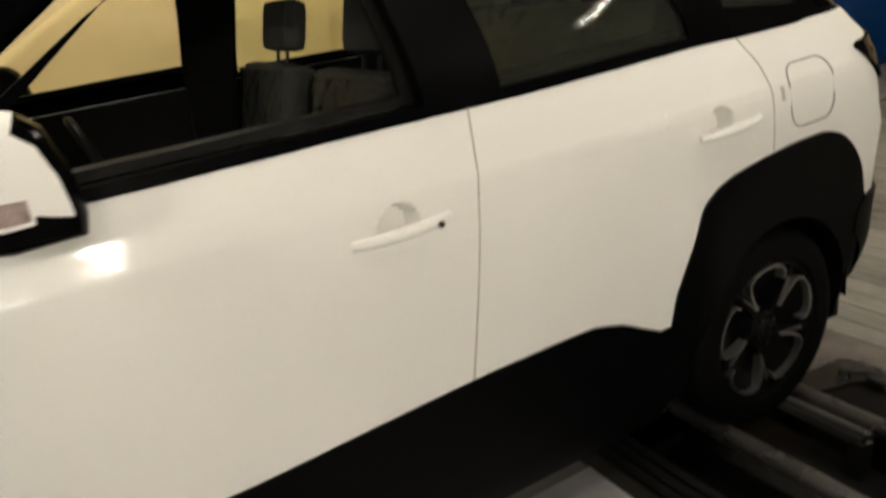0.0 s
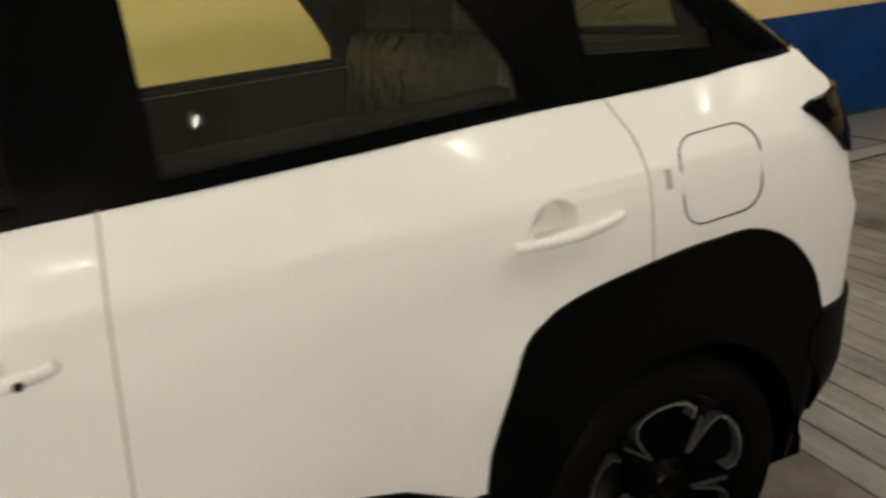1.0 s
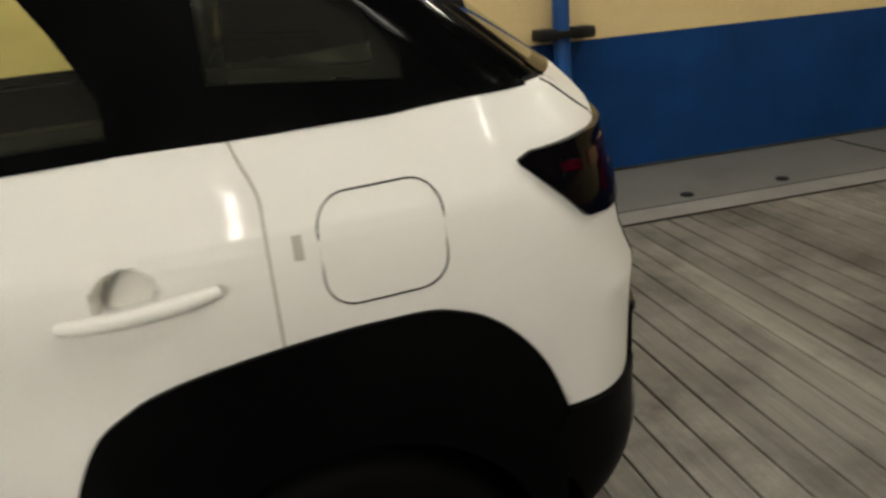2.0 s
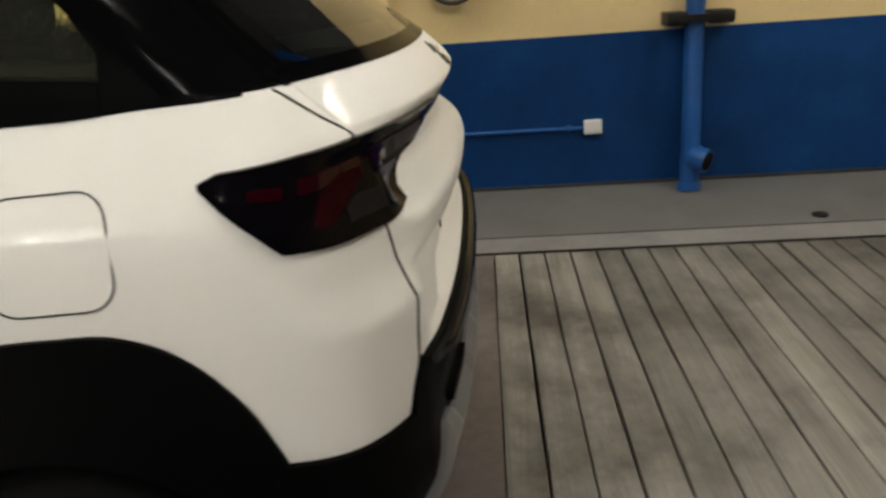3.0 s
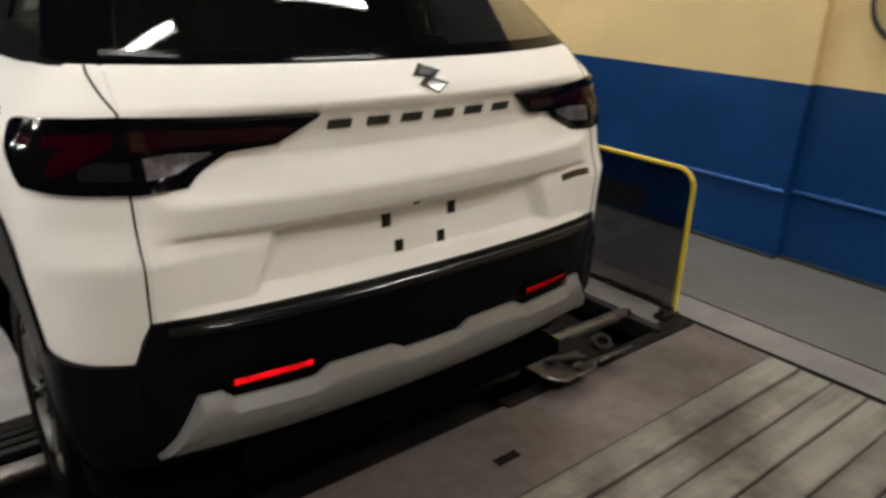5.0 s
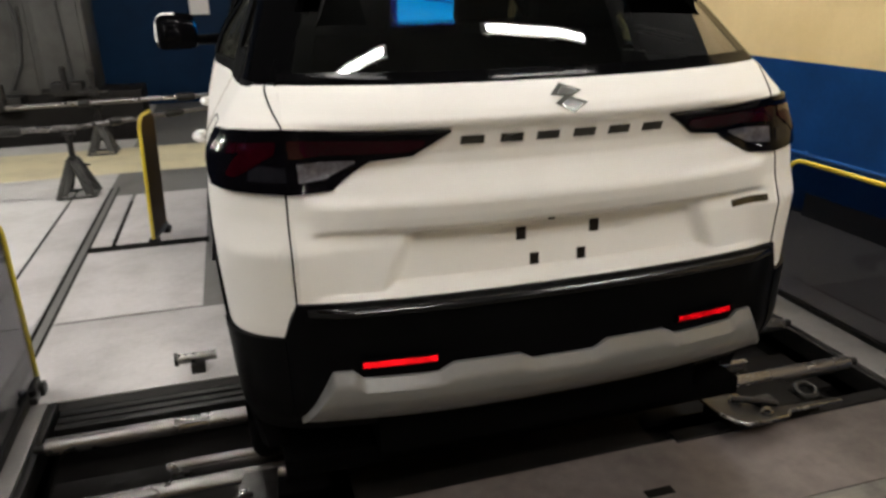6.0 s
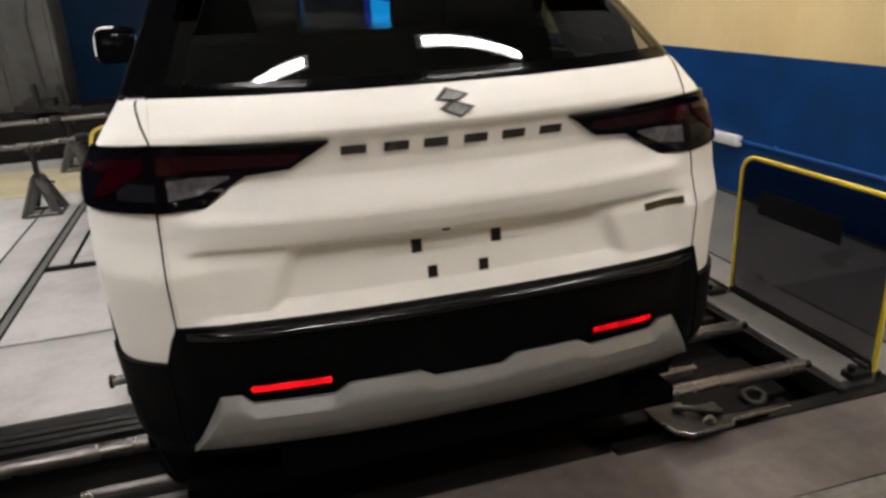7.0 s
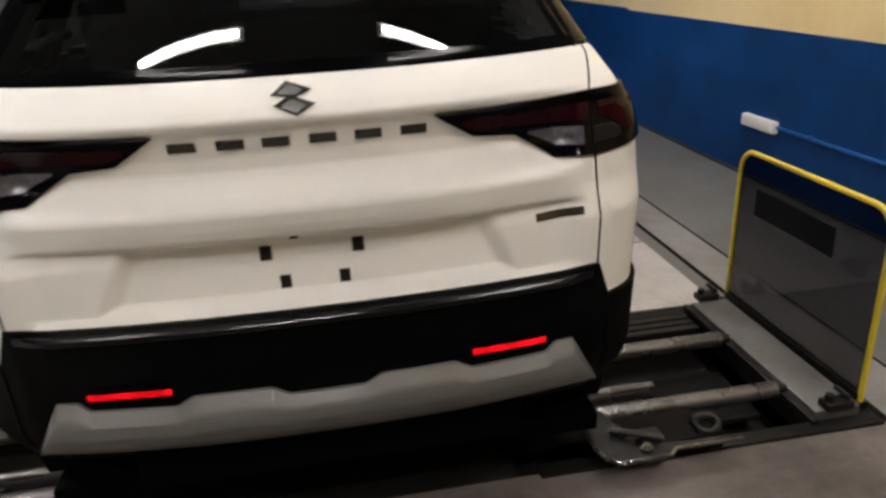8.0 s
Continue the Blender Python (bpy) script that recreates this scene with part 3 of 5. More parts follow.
        part("brake_lens", fx(patch(wrap, 0.692, 0.832, [(0.692, 1.202), (0.73, 1.180), (0.76, 1.163), (0.795, 1.150), (0.832, 1.152)], [(0.692, 1.218), (0.756, 1.218), (0.80, 1.196), (0.832, 1.160)], 0.010, 5, off=0.0152, depth=0.006)),
             M_LAMPBRIGHT, lamp, "bright red brake lens")
        part("side_marker", fx(patch(wrap, 0.892, 0.968, [(0.892, 1.203), (0.968, 1.208)], [(0.892, 1.220), (0.968, 1.222)], 0.01, 3, off=0.0148, depth=0.006)), M_LAMPBRIGHT, lamp)
        part("reverse_lens", fx(patch(wrap, 0.52, 0.660, [(0.52, 1.176), (0.59, 1.143), (0.660, 1.141)], [(0.52, 1.182), (0.660, 1.183)], 0.012, 4, off=0.0148, depth=0.008)), M_LAMPCLEAR, lamp, "clear reversing lens")
        part("turn_lens", fx(patch(wrap, 0.680, 0.748, [(0.680, 1.141), (0.748, 1.143)], [(0.680, 1.176), (0.72, 1.180), (0.748, 1.166)], 0.012, 4, off=0.0148, depth=0.008)), M_LAMPGREY, lamp, "smoked indicator lens")
        # side glass and pillars: one dark band with openings
        pb = 0.0 if s < 0 else 0.15  # the far centre pillar stands further forward behind its trim
        fe = 2.86 if s < 0 else 3.12
        up = 0.0 if s < 0 else 0.045  # the inner sill of the far doors stands higher
        if s < 0:
            front_top = [(1.965, 1.725), (2.25, 1.715), (2.33, 1.69), (2.42, 1.64), (2.55, 1.567), (2.715, 1.456), (2.83, belt(2.83) + 0.06), (2.86, belt(2.86) + 0.025)]
        else:
            front_top = [(1.965 + pb, 1.735), (2.40, 1.735), (2.60, 1.715), (2.76, 1.655), (2.94, 1.545), (3.08, 1.44), (3.12, 1.40)]
        wins = {"rear_quarter_window": ([(0.62, 1.381), (0.94, 1.404)], [(0.62, 1.42), (0.68, 1.50), (0.78, 1.60), (0.94, 1.66)], M_TINT, 0.62, 0.94),
                "rear_door_window": ([(1.10, belt(1.10) + 0.022), (1.765 + pb, belt(1.765) + 0.022)], [(1.10, 1.40), (1.155, 1.50), (1.235, 1.62), (1.335, 1.69), (1.765 + pb, 1.72)], M_TINT, 1.10, 1.765 + pb),
                "front_door_window": ([(1.965 + pb, belt(1.965) + 0.022 + up), (fe, belt(fe) + 0.022 + up)], front_top, M_CLEARGLASS, 1.965 + pb, fe)}

        def greenhouse(y):
            return ROOF - 0.06 if y < 2.28 + fe - 2.86 else max(belt(y), ROOF - 0.06 - (y - 2.28 - (fe - 2.86)) * 0.78)

        spans = [(0.40, 0.62, None), (0.62, 0.94, "rear_quarter_window"), (0.94, 1.10, None), (1.10, 1.765 + pb, "rear_door_window"), (1.765 + pb, 1.965 + pb, None), (1.965 + pb, fe, "front_door_window"), (fe, fe + 0.11, None)]

        def base(y):
            return belt(y) - 0.004

        def top_edge(y):
            return max(greenhouse(y), base(y) + 0.004)

        for a, b, w in spans:
            if w is None:
                name = {0.40: "rear_pillar", 0.94: "rear_side_pillar", 1.765 + pb: "centre_pillar", fe: "mirror_sail"}[a]
                if a == 0.40:
                    def rear_lim(y):
                        return min(top_edge(y), max(base(y) + 0.004, 1.365 + (y - 0.405) * 1.12))
                    part(name, fx(patch(side, a, b, base, rear_lim, 0.015, 12, off=0.001, depth=0.0)), M_FILM, car)
                else:
                    part(name, fx(patch(side, a, b, base, top_edge, 0.02, 12, off=0.001, depth=0.03)), M_FILM, car)
            else:
                lo_t, hi_t, gm, a0, b0 = wins[w]
                part("window_rail", fx(patch(side, a, b, base, lo_t, 0.02, 3, off=0.003, depth=0.03)), M_FILM, car)
                part("roof_rail", fx(patch(side, a, b, hi_t, top_edge, 0.015, 5, off=0.001, depth=0.03, breaks=[p[0] for p in hi_t])), M_FILM, car)
                if not (gm is M_CLEARGLASS and s < 0):  # the front left window is wound down
                    part(w, fx(patch(side, a, b, lo_t, hi_t, 0.02, 10, off=-0.012, breaks=[p[0] for p in hi_t])), gm, car,
                         "tinted side window" if gm is M_TINT else "clear side window")
                part("inner_frame", fx(patch(side, a, b, lambda y: lerp(lo_t, y), lambda y: lerp(lo_t, y) + 0.02, 0.03, 2, off=-0.05, depth=0.05)), M_TRIMCAB, car)
        part("pillar_trim", fx(patch(side, 1.79 + pb, 1.985 + pb, 0.9, 1.72, 0.05, 5, off=-0.055, depth=0.02)), M_TRIMCAB, car)
        part("quarter_trim", fx(patch(side, 0.45, 0.66 if s < 0 else 0.95, lambda y: belt(y), 1.72, 0.05, 5, off=-0.06)), M_TRIMCAB, car)
        # inner door trim
        part("door_trim", fx(patch(side, 0.95, 2.92, 0.45, lambda y: belt(y) + 0.004, 0.06, 6, off=-0.07)), M_TRIMCAB, car)
        # mirror: a rounded pod, white above, black below and behind
        mb = part("mirror_arm", fx(tube([(-0.80, 2.83, 1.32), (-0.95, 2.77, 1.32)], [0.03, 0.026], 10)), M_CLAD, car)
        prof = [(2.668, 1.150), (2.661, 1.180), (2.661, 1.200), (2.668, 1.248), (2.687, 1.300), (2.715, 1.324), (2.755, 1.334), (2.80, 1.325), (2.838, 1.290), (2.857, 1.240),
                (2.855, 1.195), (2.845, 1.180), (2.830, 1.155), (2.76, 1.145)]
        n = len(prof)
        vs, fs = [], []
        stations = ((-1.108, 0.40), (-1.104, 0.62), (-1.094, 0.82), (-1.078, 0.94), (-1.055, 1.0), (-1.0, 1.0), (-0.93, 0.96), (-0.905, 0.85), (-0.895, 0.6))
        for x, k in stations:
            vs += [(x - 0.03, 2.748 + (y - 2.765) * k, 1.346 + (z - 1.215) * k) for y, z in prof]
        for i in range(len(stations) - 1):
            fs += [[i * n + j, i * n + (j + 1) % n, (i + 1) * n + (j + 1) % n, (i + 1) * n + j] for j in range(n)]
        fs += [list(range(n))[::-1], [(len(stations) - 1) * n + j for j in range(n)]]
        side_f = fs[:-2]

        def is_dark(i):
            return i % n in (0, 11, 12, 13) or (i % n in (1, 2, 3, 4) and i // n >= 2) or i // n >= 5
        part("mirror_cap", fx((vs, [f for i, f in enumerate(side_f) if not is_dark(i)] + fs[-2:-1])), M_WHITE, mb, "white mirror cap")
        part("mirror_base", fx((vs, [f for i, f in enumerate(side_f) if is_dark(i)] + fs[-1:])), M_PIANO, mb, "black mirror housing")
        strip_pts = [(-1.086, 2.690), (-1.101, 2.715), (-1.109, 2.75), (-1.109, 2.79), (-1.100, 2.825)]
        v, f = [], []
        for x, y in strip_pts:
            v += [(x - 0.034, y - 0.017, 1.326), (x - 0.034, y - 0.017, 1.354), (x - 0.018, y - 0.017, 1.356), (x - 0.018, y - 0.017, 1.324)]
        for i in range(len(strip_pts) - 1):
            f += [[i * 4 + j, (i + 1) * 4 + j, (i + 1) * 4 + (j + 1) % 4, i * 4 + (j + 1) % 4] for j in range(4)]
        f += [[0, 1, 2, 3], [19, 18, 17, 16]]
        part("side_repeater", fx((v, f)), M_AMBER, mb, "clear side indicator strip")

    # tailgate with the plate recess and the lip over the letters
    def gate_dent(x, z):
        a = abs(x)
        edge = 0.415 + (0.995 - z) * 0.42
        inside = smooth(-0.012, 0.035, edge - a) * smooth(0.848, 0.872, z) * (1 - smooth(0.992, 1.012, z))
        return 0.036 * inside

    def rear(x, z, off=0.0):
        return skin_rear(x, z, off)
    gate = part("tailgate", patch(rear, -0.68, 0.68, 0.835, lambda x: 1.352, 0.0125, 84, dent=gate_dent), M_WHITE, car, "white tailgate with a plate recess")
    for x in (-0.105, 0.105):
        part("plate_hole", patch(rear, x - 0.0135, x + 0.0135, 0.946, 0.980, 0.014, 2, off=-0.0335, depth=0.002), M_SEAM, gate)
    for x in (-0.068, 0.068):
        part("plate_hole", patch(rear, x - 0.0125, x + 0.0125, 0.875, 0.906, 0.012, 2, off=-0.0335, depth=0.002), M_SEAM, gate)
    part("plate_hole", patch(rear, -0.045, -0.027, 1.004, 1.012, 0.009, 2, off=0.001, depth=0.003), M_SEAM, gate)
    for x in (-0.242, -0.142, -0.047, 0.052, 0.150, 0.250):
        part("badge_bar", patch(rear, x - 0.029, x + 0.029, 1.211, 1.233, 0.012, 2, off=0.005, depth=0.006), M_CHROME_DK, gate, "plain dark chrome bar")
    part("badge_bar", patch(rear, 0.53, 0.65, lambda x: 0.972 + (x - 0.53) * 0.06, lambda x: 0.990 + (x - 0.53) * 0.06, 0.02, 2, off=0.004, depth=0.005), M_CHROME_DK, gate, "plain dark chrome bar")
    # plain chrome emblem of two blades, each on a darker ground
    for a, b, c, d in (((-0.046, 1.318), (-0.012, 1.343), (0.040, 1.326), (0.006, 1.312)), ((-0.040, 1.300), (-0.006, 1.317), (0.046, 1.300), (0.006, 1.278))):
        m = ((a[0] + c[0]) / 2, (b[1] + d[1]) / 2)
        for k, off, material, name, label in ((1.0, 0.004, M_CHROME_DK, "emblem_ground", "smoked chrome ground"), (0.66, 0.0085, M_CHROME, "emblem_blade", "plain chrome emblem blade")):
            A, B, C, D = [(m[0] + (q[0] - m[0]) * k, m[1] + (q[1] - m[1]) * k) for q in (a, b, c, d)]
            part(name, patch(rear, A[0], C[0], sorted([A, D, C]), sorted([A, B, C]), 0.006, 2, off=off, depth=0.007, breaks=[B[0], D[0]]), material, gate, label)
    # black bumper with its lip
    hi_b = [(-0.735, 0.748), (-0.730, 0.748), (-0.694, 0.845), (0.694, 0.845), (0.730, 0.748), (0.735, 0.748)]

    def wrapL(u, z, off=0.0):
        return skin_wrap(u, z, off, -1)

    bump = part("rear_bumper", patch(rear, -0.735, 0.735, 0.42, hi_b, 0.02, 24, off=0.012, depth=0.05, breaks=[-0.694, -0.730, 0.694, 0.730]), M_CLAD, car, "black plastic rear bumper")
    for s in (-1, 1):
        fx = (lambda g: g) if s < 0 else flip
        ua, ub = u_of_x(0.733, 0.75), u_of_y(0.387, 0.745)
        hi_c = [(ua - 0.01, 0.748), (0.90, 0.745), (ub, 0.745), (ub + 0.03, 0.70)]
        lo_c = [(ua - 0.01, 0.42), (0.85, 0.42), (u_of_y(0.30, 0.6), 0.45), (ub + 0.03, 0.62)]
        part("bumper_corner", fx(patch(wrapL, ua - 0.01, ub + 0.03, lo_c, hi_c, 0.015, 12, off=0.014, depth=0.05)), M_CLAD, bump)
        refl = part("red_reflector", fx(patch(rear, -0.545, -0.355, 0.661, 0.6805, 0.02, 2, off=0.020)), M_REFL, bump, "red reflector strip, its glare given as emission")
        # rim and ribs are added to screen the glow from shallow angles
        rims = [patch(rear, -0.549, -0.351, a, b, 0.02, 2, off=0.0262, depth=0.016) for a, b in ((0.6812, 0.6845), (0.6570, 0.6603))]
        rims += [patch(rear, a, a + 0.0035, 0.6604, 0.6811, 0.0035, 2, off=0.0262, depth=0.016) for a in (-0.549, -0.3545)]
        part("reflector_surround", fx(join(*rims)), M_CLAD, refl, "black plastic surround")
        ribs = [box(x - 0.0004, x + 0.0004, skin_rear(x, 0.672).y - 0.0236, skin_rear(x, 0.672).y - 0.0195, 0.6606, 0.6810) for x in np.arange(-0.542, -0.355, 0.0065)]
        part("louvre_ribs", fx(join(*ribs)), M_RIB, refl, "dark red louvre ribs added to screen the glow", smooth=False)
    part("bumper_lip", patch(rear, -0.67, 0.67, 0.818, 0.838, 0.02, 4, off=0.024, depth=0.02), M_LIP, bump, "glossy black bumper lip")
    sk_hi = [(-0.705, 0.50), (-0.62, 0.655), (-0.57, 0.655), (-0.545, 0.632), (-0.35, 0.628), (-0.31, 0.650), (-0.13, 0.650), (-0.09, 0.628)]
    sk_hi = sk_hi + [(-x, z) for x, z in sk_hi[::-1]]
    sk_lo = [(-0.705, 0.490), (-0.35, 0.468), (0.35, 0.468), (0.705, 0.490)]

    def skid_dent(x, z):
        top, low = lerp(sk_hi, x), lerp(sk_lo, x)
        k = (z - low) / max(0.004, top - low)
        return 0.018 * max(0.0, (k - 0.80) / 0.20) + 0.014 * (1 - smooth(0.0, 0.7, k))
    part("skid_plate", patch(rear, -0.705, 0.705, sk_lo, sk_hi, 0.015, 20, off=0.040, depth=0.07, breaks=[p[0] for p in sk_hi], dent=skid_dent), M_SKID, bump, "satin silver skid plate")

    # rear window
    def glass_w(z):
        return lerp(WIDTH, z) - 0.075
    def rear_g(t, z, off=0.0):
        w = glass_w(z)
        p = skin_rear(t * w, z)
        n = Vector((0, -0.66, 0.75))
        return p + n * off
    win = part("rear_window", patch(rear_g, -0.93, 0.93, 1.372, 1.76, 0.03, 30, off=0.002), M_REARGLASS, car, "tinted rear window reflecting tube lights")
    part("window_band", patch(rear_g, -0.98, 0.98, 1.352, 1.376, 0.04, 3, off=0.003, depth=0.01), M_PIANO, win, "black band under the glass")
    for s in (-1, 1):
        def pillar(t, z, off=0.0):
            w, xc, y0, ye, n = corner(z)
            return skin_wrap(0.68 + 0.44 * t, z, off + 0.0, s) if t > 0 else skin_rear(s * xc * (1 + t), z, off)
        g = patch(pillar, -0.10, 1.0, 1.357, 1.78, 0.05, 22, off=0.003)
        part("rear_corner_pillar", g, M_PIANO, car)
    part("spoiler", join(patch(rear_g, -1.1, 1.1, 1.75, 1.825, 0.05, 6, off=0.012, depth=0.02)), M_PIANO, car, "black roof spoiler")

    # roof, windscreen, bonnet, nose
    v, f = [], []
    nx, ny = 16, 30
    for i in range(nx + 1):
        for j in range(ny + 1):
            x = -1 + 2 * i / nx
            y = 0.78 + 1.52 * j / ny
            v.append((x * 0.58, y, ROOF + 0.012 - 0.055 * abs(x) ** 2.6 - 0.03 * max(0, (y - 1.6)) ** 2 - 0.05 * max(0, 1.0 - y)))
    for i in range(nx):
        for j in range(ny):
            f.append([i * (ny + 1) + j, (i + 1) * (ny + 1) + j, (i + 1) * (ny + 1) + j + 1, i * (ny + 1) + j + 1])
    part("roof", (v, f), M_PIANO, car, "gloss black roof")
    v, f = [], []
    for i in range(17):
        for j in range(9):
            x, t = -1 + i / 8, j / 8
            v.append((x * (0.56 + 0.17 * t), 2.33 + 0.85 * t - 0.10 * x * x * (1 - 0.3 * t), 1.815 - 0.56 * t - 0.03 * x * x * (1 - t)))
    for i in range(16):
        for j in range(8):
            f.append([i * 9 + j, (i + 1) * 9 + j, (i + 1) * 9 + j + 1, i * 9 + j + 1])
    part("windscreen", (v, f), M_CLEARGLASS, car, "clear windscreen")
    for s in (-1, 1):
        f = 0.0 if s < 0 else 0.27
        g = tube([(s * 0.57, 2.20, 1.79), (s * 0.60, 2.36 + f, 1.755), (s * 0.64, 2.60 + f, 1.635), (s * 0.70, 2.80 + f, 1.495), (s * 0.75, 3.04 + f, 1.29)], [0.032, 0.035, 0.036, 0.04, 0.045], 10)
        part("front_pillar", g, M_PIANO, car)
    v, f = [], []
    for i in range(17):
        for j in range(15):
            x, t = -1 + i / 8, j / 14
            y = 2.93 + 1.08 * t
            w = skin_side(min(y, 3.98), belt(y) - 0.03).x * -1
            v.append((x * w, y + 0.10 * (1 - x * x) * t - 0.0, belt(y) - 0.02 * (y - 2.95) + 0.035 * (1 - x * x) - 0.09 * t ** 6))
    for i in range(16):
        for j in range(14):
            f.append([i * 15 + j, (i + 1) * 15 + j, (i + 1) * 15 + j + 1, i * 15 + j + 1])
    part("bonnet", (v, f), M_WHITE, car)
    v, f = [], []
    for i in range(17):
        for j in range(11):
            x, z = -1 + i / 8, 0.24 + (0.93 - 0.24) * j / 10
            w = abs(skin_side(3.98, z).x)
            v.append((x * w, 3.97 + 0.12 * (1 - x * x) * (1 - 0.4 * abs(z - 0.6)), z))
    for i in range(16):
        for j in range(10):
            f.append([i * 11 + j, (i + 1) * 11 + j, (i + 1) * 11 + j + 1, i * 11 + j + 1])
    part("front_bumper", (v, f), M_CLAD, car)
    # floor pan and cabin
    part("floor_pan", join(box(-0.76, 0.76, 0.30, 3.9, 0.24, 0.30), box(-0.5, 0.5, 0.2, 0.35, 0.34, 0.46)), M_DARK, car)
    part("boot_lining", join(box(-0.60, 0.60, 0.27, 0.29, 0.46, 1.26), box(-0.60, 0.60, 0.30, 0.62, 1.275, 1.29)), M_TRIMCAB, car)
    for xs in (-0.37, 0.37):
        st = part("front_seat", join(box(xs - 0.25, xs + 0.25, 1.95, 2.42, 0.55, 0.78, 0.05)), M_SEATCLOTH, car, "dark cloth seat under clear plastic")
        part("backrest", move(box(-0.24, 0.24, -0.07, 0.07, 0, 0.62, 0.05), pose(xs, 2.02, 0.76, 13, 0, 0)), M_SEATCLOTH, st)
        part("headrest", move(box(-0.13, 0.13, -0.045, 0.045, 0, 0.17, 0.035), pose(xs, 1.855, 1.40, 12, 0, 0)), M_SEATCLOTH, st)
        for e in (-0.05, 0.05):
            part("headrest_post", tube([(xs + e, 1.87, 1.32), (xs + e, 1.85, 1.44)], 0.007, 8), M_DKSTEEL, st)
        part("plastic_cover", move(box(-0.25, 0.25, -0.08, 0.08, 0.1, 0.60, 0.04), pose(xs, 2.02, 0.76, 13, 0, 0)), M_WRAP, st, "clear crinkled plastic cover")
    rs = part("rear_seat", box(-0.62, 0.62, 1.10, 1.55, 0.55, 0.80, 0.05), M_SEATCLOTH, car, "dark cloth rear bench under clear plastic")
    part("backrest", move(box(-0.62, 0.62, -0.07, 0.07, 0, 0.74, 0.06), pose(0, 1.15, 0.72, 12, 0, 0)), M_SEATCLOTH, rs)
    part("plastic_cover", move(box(-0.63, 0.63, -0.08, 0.08, 0.05, 0.755, 0.07), pose(0, 1.15, 0.72, 12, 0, 0)), M_WRAP, rs, "clear crinkled plastic cover")
    for xs in (-0.42, 0.42):
        hr = part("headrest", move(box(-0.165, 0.165, -0.05, 0.05, 0, 0.15, 0.045), pose(xs, 0.985, 1.425, 8, 0, 0)), M_SEATCLOTH, rs)
        part("plastic_bag", move(box(-0.185, 0.185, -0.062, 0.062, -0.01, 0.165, 0.055), pose(xs, 0.985, 1.425, 8, 0, 0)), M_WRAP, hr, "clear crinkled plastic bag")
    part("dashboard", box(-0.70, 0.70, 2.62, 3.05, 0.88, 1.20, 0.06), M_TRIMCAB, car)
    loop = [(0.37 + 0.18 * math.cos(q), 2.52 + 0.06 * math.sin(q), 1.12 + 0.17 * math.sin(q)) for q in np.linspace(0, 2 * math.pi, 28, endpoint=False)]
    part("steering_wheel", tube(loop, 0.015, 8, closed=True), M_TRIMCAB, car)
    part("roof_lining", box(-0.54, 0.54, 0.95, 2.25, 1.755, 1.77), M_TRIMCAB, car)

    # wheels
    def wheel_meshes():
        turn = pose(0, 0, 0, 0, -90, 0)
        R = WHEEL_R
        tyre = revolve([(0.236, -0.09), (0.246, -0.105), (0.282, -0.112), (0.310, -0.108), (R - 0.008, -0.092), (R, -0.07), (R, -0.03), (R - 0.008, -0.028), (R - 0.008, -0.022), (R, -0.02),
                        (R, 0.02), (R - 0.008, 0.022), (R - 0.008, 0.028), (R, 0.03), (R, 0.07), (R - 0.008, 0.092), (0.310, 0.108), (0.282, 0.112), (0.246, 0.105), (0.236, 0.09)], turn, 64)
        rim = revolve([(0.233, -0.09), (0.222, -0.08), (0.212, 0.02), (0.222, 0.07), (0.234, 0.092), (0.239, 0.098), (0.227, 0.096), (0.220, 0.075), (0.02, 0.02), (0.02, -0.09)], turn, 56)
        def ribbon(line, w, h0, h1):
            """A raised bar along (radius, degrees) points in the plane of the wheel."""
            pts = [Vector((r * math.cos(radians(q)), r * math.sin(radians(q)), 0)) for r, q in line]
            v, f = [], []
            n = len(pts)
            for i, p in enumerate(pts):
                d = (pts[min(i + 1, n - 1)] - pts[max(i - 1, 0)]).normalized()
                e = Vector((-d.y, d.x, 0)) * w / 2
                drop = 0.022 * (1 - min(1, p.length / 0.21)) ** 1.5
                for q, h in ((p - e, h0), (p - e * 0.8, h1 - drop), (p + e * 0.8, h1 - drop), (p + e, h0)):
                    v.append(turn @ Vector((q.y, q.x, h)))
            for i in range(n - 1):
                f += [[i * 4 + j, (i + 1) * 4 + j, (i + 1) * 4 + (j + 1) % 4, i * 4 + (j + 1) % 4] for j in range(4)]
            f += [[0, 1, 2, 3], [n * 4 - 1, n * 4 - 2, n * 4 - 3, n * 4 - 4]]
            return v, f
        spokes = []
        for k in range(5):
            p = 72 * k + 28
            window = [(0.178, 86 + p), (0.204, 84 + p), (0.217, 77 + p), (0.222, 66 + p), (0.223, 54 + p), (0.219, 43 + p), (0.207, 36 + p), (0.182, 33 + p), (0.138, 33 + p), (0.094, 37 + p)]
            straight = [(0.090, 108 + p), (0.132, 100 + p), (0.187, 95 + p)]
            blade = [(0.060, 104 + p), (0.12, 100 + p), (0.17, 97 + p), (0.227, 95 + p)]
            spokes.append((join(ribbon(window, 0.0085, 0.06, 0.098), ribbon(straight, 0.006, 0.06, 0.097)), ribbon(blade, 0.036, 0.03, 0.088)))
        hub = revolve([(0.0, 0.092), (0.022, 0.091), (0.028, 0.084), (0.062, 0.078), (0.066, 0.03)], turn, 28)
        nuts = []
        for k in range(5):
            q = 2 * math.pi * (k + 0.5) / 5
            nuts.append(turn @ Vector((0.047 * math.cos(q), 0.047 * math.sin(q), 0.084)))
        return tyre, rim, spokes, hub, nuts
    tyre, rim, spokes, hub, nuts = wheel_meshes()
